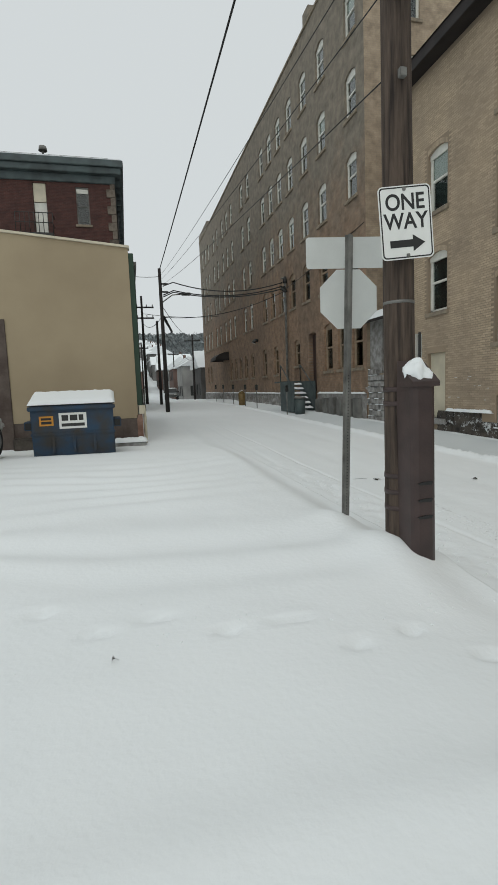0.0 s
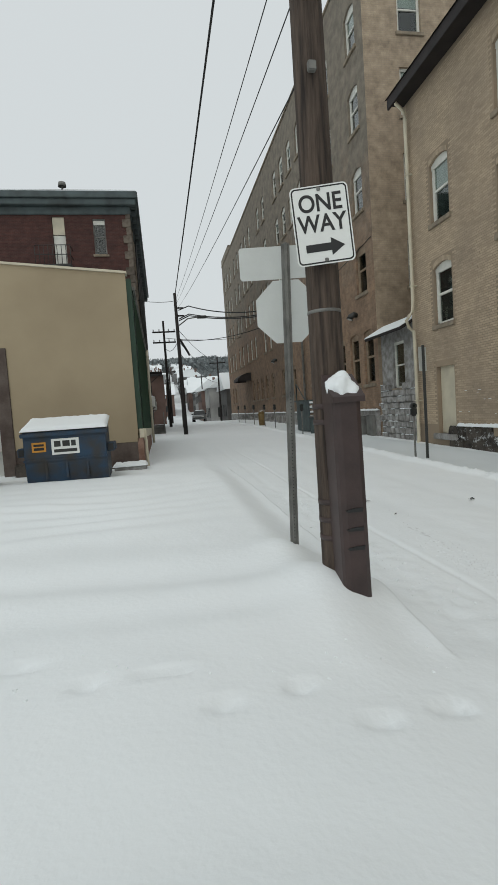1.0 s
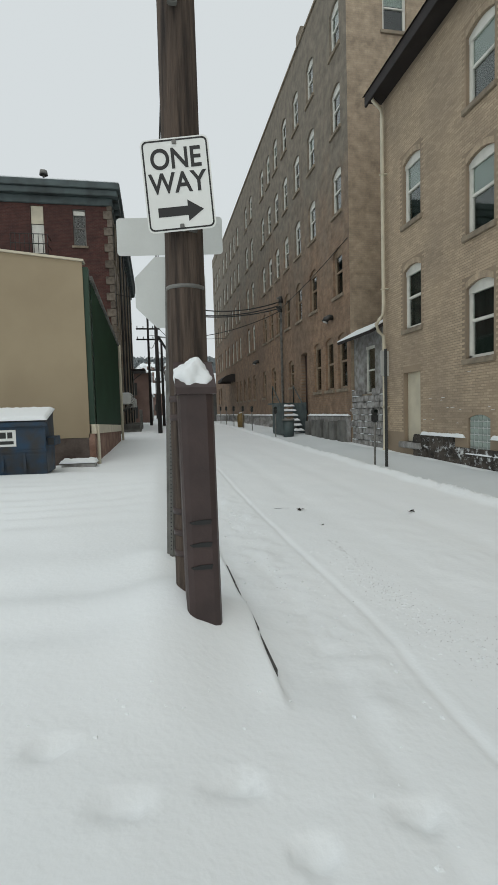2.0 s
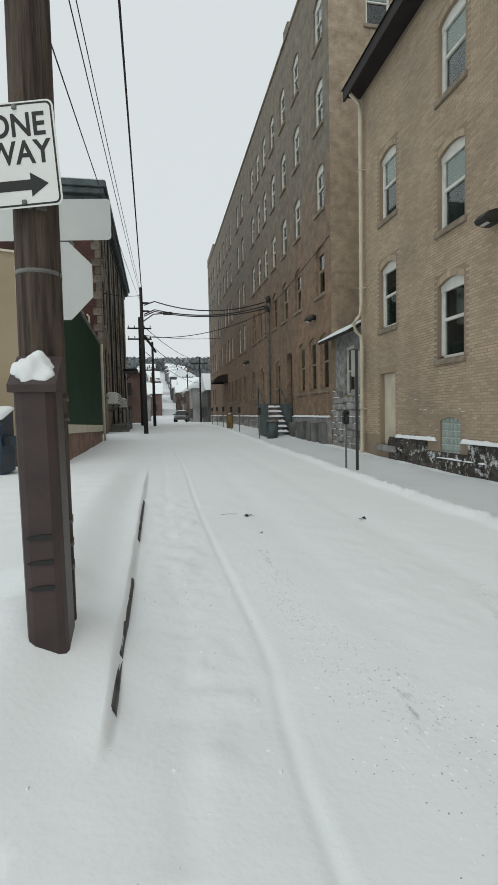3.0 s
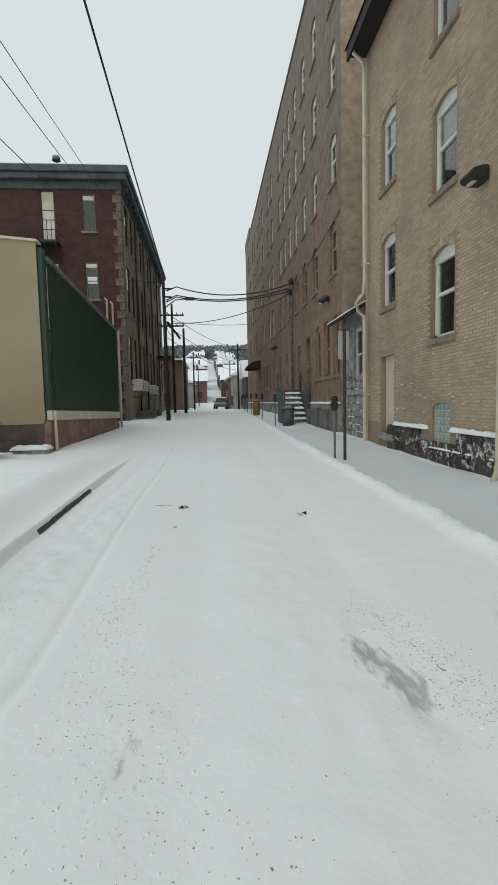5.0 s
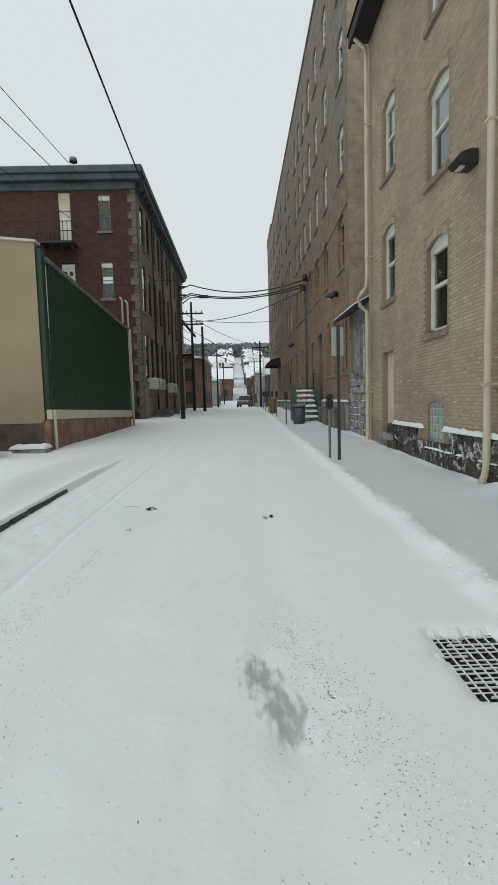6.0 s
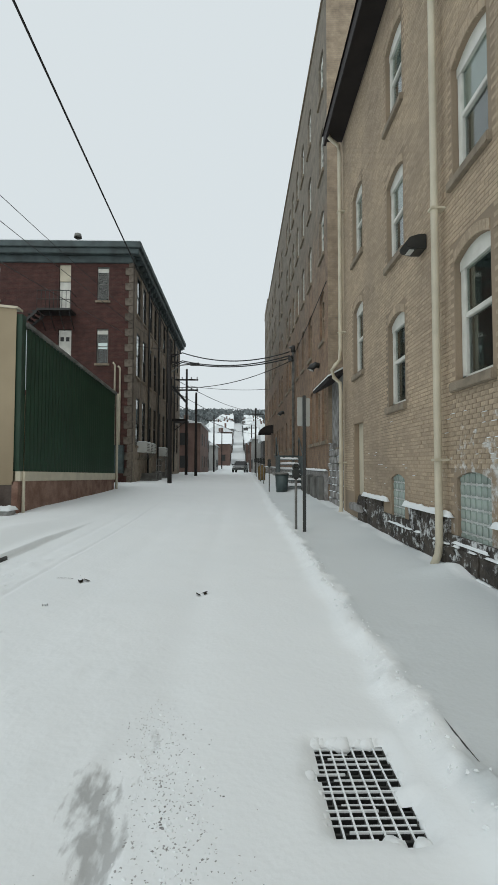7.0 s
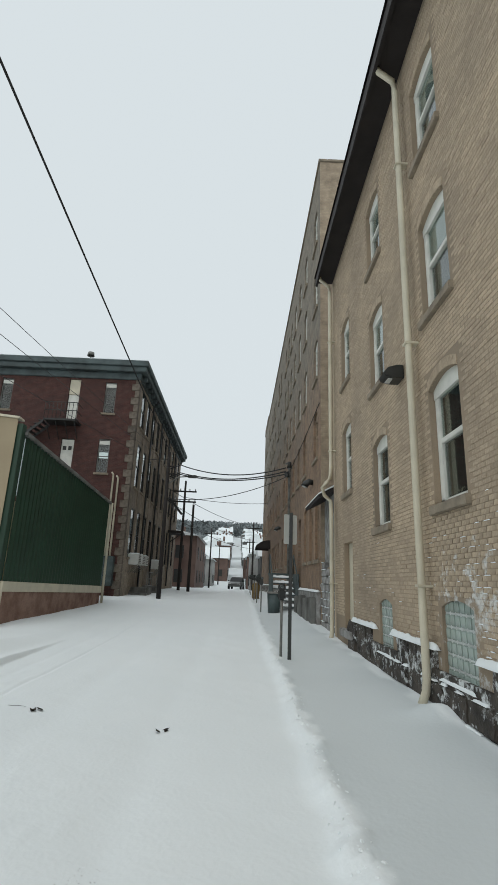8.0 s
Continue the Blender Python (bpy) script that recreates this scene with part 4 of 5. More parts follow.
part("garage_door", boxed(G_DOOR[0], G_DOOR[1], 0.2, 0.25, -0.2, 3.4), PALE, gar, "pale grey roll-up door", m=south)
fr = bmesh.new()
add_box(fr, -9.08, -8.74, -0.04, 0.02, -0.2, 3.8, 0.01)
add_box(fr, -12.6, -9.08, -0.04, 0.02, 3.4, 3.8, 0.01)
part("door_frame", fr, PLINTH, gar, "brown door surround", m=south)
part("stone_block", boxed(-8.74, -8.15, -0.3, -0.01, -0.1, 0.62, 0.04), DARK_STONE, gar, m=south)
# the green side: sheet with ribs, pale band, stained base
side = GM @ Matrix.Translation((-5.3, 0, 0)) @ WEST
gs = bmesh.new()
pts = [(14.3, 1.36), (24.1, 1.14), (24.1, 4.85), (14.3, 5.32)]
n = 110
prev = None
for k in range(n + 1):
    t = k / n
    u = 14.3 + 9.8 * t
    dep = 0.0 if k % 3 else -0.045
    a, b = gs.verts.new((u, dep, 1.36 - 0.22 * t)), gs.verts.new((u, dep, 5.32 - 0.47 * t))
    if prev:
        gs.faces.new((prev[0], a, b, prev[1]))
    prev = (a, b)
part("green_wall", gs, GREEN, gar, "dark green ribbed steel cladding", m=side)
part("eave_trim", plate([(14.25, 5.32), (24.2, 4.84), (24.2, 4.94), (14.25, 5.42)], -0.1, 0.1), GREY_SLAB, gar, "grey trim edged with snow", m=side)
bnd = plate([(14.05, 1.1), (24.15, 0.84), (24.15, 1.13), (14.05, 1.36)], -0.05, 0.08)
part("band", bnd, CREAM, gar, "pale sill band", m=side)
part("base", plate([(14.0, -0.2), (24.1, 0.0), (24.1, 0.835), (14.0, 1.09)], -0.01, 0.15), RUST_STONE, gar, "rust-stained stone base", m=side)
for q in ((-21.9, -5.45, 24.1, 24.3), (-22.2, -22, 14.0, 24.3)):
    part("wall", boxed(*q, -0.2, 4.8), STUCCO, gar, m=GM)
rf = bmesh.new()
rv = [rf.verts.new(p) for p in ((-5.32, 14.3, 5.36), (-5.32, 24.2, 4.88), (-21.9, 24.2, 5.6), (-21.9, 14.3, 6.6))]
rf.faces.new(rv)
bmesh.ops.solidify(rf, geom=rf.faces[:], thickness=0.08)
part("roof", rf, SNOW, gar, "flat roof under snow", m=GM)
part("corner_post", boxed(14.05, 14.3, -0.02, 0.25, 1.36, 5.6, 0.01), GREEN, gar, m=side)
part("corner_pipe", tube([(-5.22, 14.2, 0.25), (-5.22, 14.2, 1.0), (-5.24, 14.24, 1.35)], 0.045), CREAM, gar, "white corner pipe", m=GM)
part("corner_pipe", tube([(-5.2, 24.2, 0.4), (-5.2, 24.2, 4.9)], 0.06), CREAM, gar, "white corner pipe", m=GM)
rubble = thing("snowy_ledge", -5.6, 14.05, gz(-5.6, 14.05), "low broken stone ledge under snow", "ledge")
part("stone", boxed(-0.5, 0.35, -0.2, 0.25, -0.1, 0.12, 0.03), GREY_STONE, rubble)
part("snow", snow_heap(-0.55, 0.4, -0.25, 0.28, 0.118, 0.1, 0.05, 3), SNOW, rubble)

# ---- dark red brick building ----
red = thing("brick_hall", -5.72, 29.8, 0.5, "three-storey dark red brick hall with a verdigris cornice", "building")
RM = Matrix.Translation((5.85, -29.5, -0.4))
rs = RM @ Matrix.Translation((0, 29.5, 0))
R_OPEN = [(-7.87, -7.18, 11.0, 13.0, 0.0), (-7.87, -7.18, 7.3, 9.35, 0.0), (-10.08, -9.4, 10.5, 13.1, 0.0), (-10.1, -9.32, 6.9, 9.3, 0.0), (-14.2, -13.5, 11.0, 13.0, 0.0), (-17, -16.3, 11.0, 13.0, 0.0)]
part("wall", facade(-26, -5.83, 0, 13.5, R_OPEN, 0.2), RED_BRICK, red, m=rs)
for i in (0, 1, 4, 5):
    a, b, c, d, r = R_OPEN[i]
    w = window(red, rs @ Matrix.Translation(((a + b) / 2, 0, c)), round(b - a, 3), round(d - c, 3), 0.0, frame_mat=GREY_SLAB, depth=0.08, wide=0.07)
    hang("panel", mesh_of("panel", boxed(-0.31, 0.31, 0.05, 0.11, d - c - 0.34, d - c - 0.1, 0.02), WHITE), w, "white panel over the sash")
part("door", boxed(-10.06, -9.42, 0.1, 0.15, 10.5, 12.1, 0.01), WHITE, red, "white fire door", m=rs)
part("panel", boxed(-10.06, -9.42, 0.06, 0.12, 12.12, 13.1, 0.01), CREAM, red, "cream board over the door", m=rs)
d2 = part("door", boxed(-10.08, -9.34, 0.1, 0.15, 6.9, 9.25, 0.01), WHITE, red, "white door with two small panes", m=rs)
part("pane", boxed(-9.98, -9.78, 0.09, 0.101, 8.6, 8.85), BLACK, d2)
part("pane", boxed(-9.66, -9.46, 0.09, 0.101, 8.6, 8.85), BLACK, d2)
rw = RM @ Matrix.Translation((-5.8, 0, 0)) @ WEST
W_COLS = (31.3, 33.2, 35.4, 37.4, 39.4, 41.7, 43.9, 46.4, 48.6, 50.6)
W_OPEN = [(y - 0.55, y + 0.55, z0, z1, 0.0) for y in W_COLS for z0, z1 in ((10.6, 13.0), (6.8, 9.5), (2.6, 5.5))]
part("wall", facade(29.5, 52.6, 0, 13.5, W_OPEN, 0.12), PALE_BRICK, red, "weathered tan street front", m=rw)
for a, b, c, d, r in W_OPEN:
    window(red, rw @ Matrix.Translation(((a + b) / 2, 0, c)), 1.1, round(d - c, 3), 0.0, frame_mat=DARK_METAL, depth=0.03, wide=0.07)
for y in (32.25, 34.3, 36.4, 38.4, 40.5, 42.8, 45.1, 47.5):
    part("pilaster", boxed(y - 0.3, y + 0.3, -0.03, 0.0, 0.3, 13.2, 0.01), PALE_BRICK, red, m=rw)
qm = [mesh_of("quoin", boxed(-w, 0.05, -0.05, 0.3, 0, 0.44, 0.02), QUOIN) for w in (0.22, 0.42)]
for k in range(29):
    hang("quoin", qm[k % 2], red, m=RM @ Matrix.Translation((-5.8, 29.48, 0.35 + 0.45 * k)))
for y in (34.35, 38.4, 42.8, 47.5):
    part("downpipe", tube([(y, -0.1, 0.8), (y, -0.1, 13.3)], 0.06, 8), DARK_METAL, red, m=rw)
# cornice in three mouldings along both fronts, roof edge, vent
for nm, o, z0, z1, mt in (("frieze", 0.1, 13.2, 13.62, CORNICE), ("cornice", 0.42, 13.62, 13.95, CORNICE), ("cornice_cap", 0.55, 13.95, 14.3, CORNICE), ("roof_edge", 0.5, 14.3, 14.38, SNOW)):
    c = bmesh.new()
    add_box(c, -26, -5.8 + o, 29.5 - o, 29.62, z0, z1, 0.03)
    add_box(c, -5.95, -5.8 + o, 29.62, 52.6 + o, z0, z1, 0.03)
    part(nm, c, mt, red, m=RM)
brk = mesh_of("bracket", boxed(-0.08, 0.08, -0.36, 0.0, -0.34, 0, 0.03), CORNICE)
for k in range(24):
    hang("bracket", brk, red, m=rw @ Matrix.Translation((30.0 + 0.95 * k, 0, 13.62)))
part("roof", boxed(-26, -5.85, 29.6, 52.6, 14.2, 14.5, 0.02), ROOFING, red, m=RM)
part("parapet", boxed(-26, -6.0, 29.9, 30.1, 14.5, 14.78, 0.02), ROOFING, red, m=RM)
for q in ((-26, -5.85, 52.4, 52.6), (-26.3, -26, 29.5, 52.6)):
    part("wall", boxed(*q, 0, 13.5), RED_BRICK, red, m=RM)
vent = part("roof_vent", tube([(-9.6, 31.2, 14.4), (-9.6, 31.2, 15.55)], 0.05, 8), GREY_SLAB, red, m=RM)
part("vent_cap", tube([(-9.6, 31.2, 15.5), (-9.6, 31.2, 15.74)], 0.24, 12, 0.2), GREY_SLAB, vent)
for x, h in ((-6.75, 7.2), (-6.45, 7.0)):
    part("conduit", tube([(x, 29.38, 1.0), (x, 29.38, h), (x - 0.1, 29.3, h + 0.12)], 0.055), CREAM, red, "pale painted conduit", m=RM)
part("meter_box", boxed(-6.85, -6.15, 29.05, 29.45, 0.95, 2.55, 0.03), TEAL, red, "grey-green meter box", m=RM)
esc = thing("fire_escape", -9.77, 29.2, 10.3, "black iron fire escape landing and stair", "fire escape")
part("landing", boxed(-1.0, 0.85, -0.5, 0.58, -0.12, 0, 0.01), DARK_METAL, esc)
for k in range(9):
    x = -1.0 + 1.85 * k / 8
    part("baluster", tube([(x, -0.48, 0), (x, -0.48, 1.0)], 0.018, 6), DARK_METAL, esc)
for z in (0.5, 1.0):
    part("rail", tube([(-1.0, -0.48, z), (0.83, -0.48, z), (0.83, 0.55, z)], 0.022, 6), DARK_METAL, esc)
for k in range(13):
    part("tread", boxed(-1.3 - 0.22 * k, -1.05 - 0.22 * k, -0.45, 0.5, -0.2 * k - 0.16, -0.2 * k - 0.12), DARK_METAL, esc)
for y in (-0.46, 0.5):
    part("stringer", plate([(-1.0, -0.05), (-1.0, -0.25), (-3.9, -2.85), (-3.9, -2.65)], y - 0.02, y + 0.02), DARK_METAL, esc)
for k in range(4):
    part("strut", tube([(-0.9 + 0.55 * k, 0.55, -1.0), (-0.9 + 0.55 * k, -0.4, -0.1)], 0.025, 6), DARK_METAL, esc)
# railed steps and window units along the hall
for y in (33.2, 37.0):
    rs_ = thing("railed_steps", -5.1, y, gz(-5.1, y), "concrete steps with pale pipe railings under snow", "steps", "steps along the hall")
    for k in range(3):
        part("step", boxed(-0.7, 0.55, -0.9 + 0.3 * k, 0.9, -0.1 + 0.17 * k, 0.1 + 0.17 * k, 0.01), GREY_SLAB, rs_)
    for x in (0.5,):
        for yy in (-0.9, -0.3, 0.3, 0.9):
            part("post", tube([(x, yy, 0), (x, yy, 1.35)], 0.025, 6), GALV, rs_)
        for z in (0.55, 0.95, 1.35):
            part("rail", tube([(x, -0.9, z), (x, 0.9, z)], 0.025, 6), GALV, rs_)
for y, zz in ((32.0, 2.3), (33.3, 2.3), (34.6, 2.3), (39.6, 2.2), (41.0, 2.2)):
    ac = thing("air_conditioner", -5.42, y, zz, "pale box air conditioner in a hall window", "air conditioner")
    part("case", boxed(-0.3, 0.35, -0.4, 0.4, 0, 0.62, 0.03), PALE, ac)
    part("snow", snow_heap(-0.28, 0.34, -0.38, 0.38, 0.621, 0.06, 0.1, y), SNOW, ac)
    for yy in (-0.3, 0.3):
        part("bracket", tube([(0.3, yy, 0.0), (-0.28, yy, -0.5)], 0.02, 6), GALV, ac)
    for k in range(5):
        part("slat", boxed(0.35, 0.365, -0.34, 0.34, 0.08 + 0.1 * k, 0.12 + 0.1 * k), GREY_SLAB, ac)
aw = thing("flat_awning", -5.3, 48.5, 5.6, "dark flat awning on the hall front", "awning")
part("canopy", boxed(-0.5, 0.9, -1.4, 1.4, 0, 0.22, 0.03), ROOFING, aw)
part("strut", tube([(0.8, 0, 0.1), (-0.5, 0, -0.9)], 0.04), DARK_METAL, aw)

# ---- near pole with its guard, ONE WAY sign, stop sign ----
px, py = -3.41, 3.685
pz = gz(px, py)
pole = thing("utility_pole", px, py, pz, "brown weathered wooden utility pole in snow", "utility pole")
pb = bmesh.new()
rings = []
for i in range(26):
    z = -0.3 + 10.3 * i / 25
    ring = []
    for j in range(20):
        a = 2 * math.pi * j / 20
        r = 0.134 - 0.0035 * z + 0.004 * noise.noise((math.cos(a) * 3, math.sin(a) * 3, z * 0.7)) + 0.003 * noise.noise((math.cos(a) * 9, math.sin(a) * 9, z * 0.3))
        ring.append(pb.verts.new((r * math.cos(a), 0.012 * z + r * math.sin(a), z)))
    rings.append(ring)
for r1, r2 in zip(rings, rings[1:]):
    for j in range(20):
        pb.faces.new((r1[j], r1[(j + 1) % 20], r2[(j + 1) % 20], r2[j])).smooth = True
pb.faces.new(rings[-1])
part("trunk", pb, WOOD, pole)
part("strap", tube([(0.0, 0.024, 2.0), (0.0, 0.024, 2.025)], 0.130, 20), GALV, pole, "galvanised strap")
for z, a in ((3.72, -95), (4.3, -100), (2.35, -60)):
    c, s = math.cos(radians(a)), math.sin(radians(a))
    part("bolt", boxed(-0.02 + 0.14 * c - 0.03, -0.02 + 0.14 * c + 0.03, 0.04 + 0.14 * s - 0.025, 0.04 + 0.14 * s + 0.02, z, z + 0.07, 0.006), GALV, pole)
cross = part("cross_arm", boxed(-1.1, 1.1, -0.05, 0.06, 9.2, 9.32, 0.01), WOOD, pole)
# brown cable guard: a U of steel with slots and a sloping snow-capped top
gd = thing("cable_guard", -3.394, 3.418, pz - 0.03, "brown steel cable guard with a snow-capped top", "cable guard")
prof = [(-0.108, 0.17), (-0.108, -0.02), (-0.095, -0.05), (-0.06, -0.07), (0.06, -0.07), (0.095, -0.05), (0.108, -0.02), (0.108, 0.17)]
gb = channel(prof, 0.006, [(-0.25, 0.016), (0.3, 0.01), (1.38, 0.0)])
part("channel", gb, BROWN_STEEL, gd)
hood = boxed(-0.122, 0.122, -0.09, 0.14, 1.34, 1.38)
for v in hood.verts:
    if v.co.z > 1.36:
        v.co.z += 0.75 * (v.co.y + 0.09)
part("hood", hood, BROWN_STEEL, gd)
hs = bmesh.new()
bmesh.ops.create_icosphere(hs, subdivisions=4, radius=1)
for v in hs.verts:
    n = 1 + 0.28 * noise.noise(v.co * 1.6 + Vector((4, 1, 2))) + 0.12 * noise.noise(v.co * 5)
    v.co = Vector((0.0 + 0.115 * n * v.co.x, 0.035 + 0.105 * n * v.co.y, 1.425 + 0.14 * n * max(-0.55, v.co.z) + 0.3 * (0.105 * v.co.y) - 0.35 * max(0, 0.108 * v.co.x)))
for f in hs.faces:
    f.smooth = True
part("snow", hs, SNOW, gd)
# flat black plates give the louvre slots their inner shade
for k, z in enumerate((0.28, 0.42, 0.56)):
    part("slot", plate([(-0.07, z), (0.0, z + 0.012), (0.07, z + 0.012), (0.06, z - 0.016), (-0.05, z - 0.014)], -0.079, -0.07), BLACK, gd, "louvre slot drawn as a black plate")
for z in (0.3, 0.44, 0.58, 1.2, 1.32):
    part("band", tube([(-0.016, 0.267 + 0.012 * z, z - 0.02), (-0.016, 0.267 + 0.012 * z, z + 0.02)], 0.137, 24), BROWN_STEEL, gd)

ow = thing("one_way_sign", -3.515, 3.655, 3.0, "white one way sign with black letters and arrow on the pole", "traffic sign")
ow.matrix_basis = pose(-3.446, 3.53, 3.0, 0, -4, -11) @ Matrix.Diagonal((0.93, 1, 0.925, 1))
part("plate", plate(rounded(0.457, 0.61, 0.04), 0, 0.003), SIGN_WHITE, ow)
outer, inner = rounded(0.437, 0.59, 0.034), rounded(0.415, 0.568, 0.026)
bb = bmesh.new()
vo, vi = [bb.verts.new((x, -0.0012, z)) for x, z in outer], [bb.verts.new((x, -0.0012, z)) for x, z in inner]
for i in range(len(vo)):
    j = (i + 1) % len(vo)
    bb.faces.new((vo[i], vo[j], vi[j], vi[i]))
part("border", bb, BLACK, ow)
for text, z, s in (("ONE", 0.108, 0.178), ("WAY", -0.05, 0.178)):
    lettering(text, s, BLACK, ow, Matrix.Translation((0, -0.0014, z)) @ pose(0, 0, 0, 90, 0, 0) @ Matrix.Diagonal((0.92, 1.05, 1, 1)))
part("arrow", plate([(-0.15, -0.145), (0.05, -0.145), (0.05, -0.105), (0.155, -0.175), (0.05, -0.245), (0.05, -0.205), (-0.15, -0.205)], -0.0022, -0.0005), BLACK, ow, "black arrow")
for z in (0.275, -0.275):
    part("bolt", boxed(-0.014, 0.014, -0.012, 0.19, z - 0.014, z + 0.014, 0.004), GALV, ow)

sx, sy = -3.555, 4.53
sz = gz(sx, sy)
stop = thing("stop_sign", sx, sy, sz, "stop sign seen from its bare grey back on a steel post", "traffic sign", rz=-9)
prof = [(-0.04, 0.012), (-0.018, 0.012), (-0.012, -0.022), (0.012, -0.022), (0.018, 0.012), (0.04, 0.012)]
up = channel(prof, 0.004, [(-0.2, 0), (3.2 - sz, 0.09)])
part("post", up, GALV, stop, "galvanised U-channel post")
hm = mesh_of("hole", plate([(0.006 * math.cos(2 * math.pi * k / 6), 0.006 * math.sin(2 * math.pi * k / 6)) for k in range(6)], -0.0275, -0.023), BLACK)
for k in range(44):
    hang("hole", hm, stop, m=Matrix.Translation((0.032 * (k * 0.032 + 0.26), 0, 0.06 + k * 0.032)))
R8 = 0.288 / math.cos(math.pi / 8)
part("octagon", plate([(0.075 + R8 * math.cos(math.pi / 8 + k * math.pi / 4), 2.58 - sz + R8 * math.sin(math.pi / 8 + k * math.pi / 4)) for k in range(8)], 0.014, 0.018), SIGN_BACK, stop, "bare aluminium sign back")
part("upper_plate", plate([(x + 0.085, z + 3.03 - sz) for x, z in rounded(0.86, 0.3, 0.03)], 0.014, 0.018), SIGN_BACK, stop, "bare aluminium sign back")

# ---- dumpster ----
dx, dy = -6.95, 12.4
dz = gz(dx, dy) + 0.01
dmp = thing("dumpster", dx, dy, dz, "worn blue steel dumpster with a snow-covered lid", "dumpster", rz=2)
body = bmesh.new()
pr = [(-0.5, 0.0), (-0.6, 0.45), (-0.6, 1.18), (0.55, 1.42), (0.55, 0.0)]
a = [body.verts.new((-0.9, y, z)) for y, z in pr]
b = [body.verts.new((0.9, y, z)) for y, z in pr]
body.faces.new(a)
body.faces.new(b[::-1])
for i in range(len(pr)):
    body.faces.new((a[i], b[i], b[(i + 1) % len(pr)], a[(i + 1) % len(pr)]))
bmesh.ops.bevel(body, geom=body.edges[:], offset=0.012, segments=1, affect="EDGES")
part("body", body, DUMP_BLUE, dmp)
part("rim", boxed(-0.95, 0.95, -0.66, -0.58, 1.06, 1.16, 0.015), DUMP_BLUE, dmp)
part("rib", boxed(-0.92, 0.92, -0.625, -0.58, 0.5, 0.56, 0.01), DUMP_BLUE, dmp)
lidm = pose(0, -0.62, 1.17, 12)
for x0, x1 in ((-0.94, 0.0), (0.01, 0.94)):
    ld = part("lid", boxed(x0, x1, 0, 1.22, 0, 0.03, 0.01), DUMP_LID, dmp, "black plastic lid", m=lidm)
part("snow", snow_heap(-0.95, 0.95, -0.02, 1.2, 0.031, 0.075, 0.045, 2.0, 0.2), SNOW, dmp, "even blanket of snow on the lid", m=lidm)
for x in (-0.45, 0.0, 0.45):
    part("rib", boxed(x - 0.03, x + 0.03, -0.612, -0.56, 0.1, 0.5, 0.008), DUMP_BLUE, dmp)
for x in (-0.98, 0.98):
    pk = part("fork_pocket", boxed(x - 0.09, x + 0.09, -0.45, 0.35, 0.62, 0.82, 0.015), DUMP_BLUE, dmp, "steel fork pocket")
    # black face painted on the solid pocket for the shade inside it
    part("black_opening", boxed(x - 0.065, x + 0.065, -0.46, -0.44, 0.645, 0.795), BLACK, pk)
part("sticker", boxed(-0.72, -0.42, -0.609, -0.606, 0.72, 0.94), ORANGE, dmp, "orange warning sticker")
bars = bmesh.new()
add_box(bars, -0.68, -0.46, -0.612, -0.6095, 0.85, 0.9)
add_box(bars, -0.68, -0.46, -0.612, -0.6095, 0.76, 0.82)
part("print", bars, BLACK, dmp)
part("placard", boxed(-0.3, 0.3, -0.609, -0.606, 0.64, 1.0), SIGN_WHITE, dmp, "white company placard")
bars = bmesh.new()
for x0, x1 in ((-0.24, -0.1), (-0.06, 0.1), (0.13, 0.23)):
    add_box(bars, x0, x1, -0.612, -0.6095, 0.82, 0.95)
add_box(bars, -0.25, 0.25, -0.612, -0.6095, 0.69, 0.76)
part("print", bars, DARK_METAL, dmp)


# ---- vehicles ----


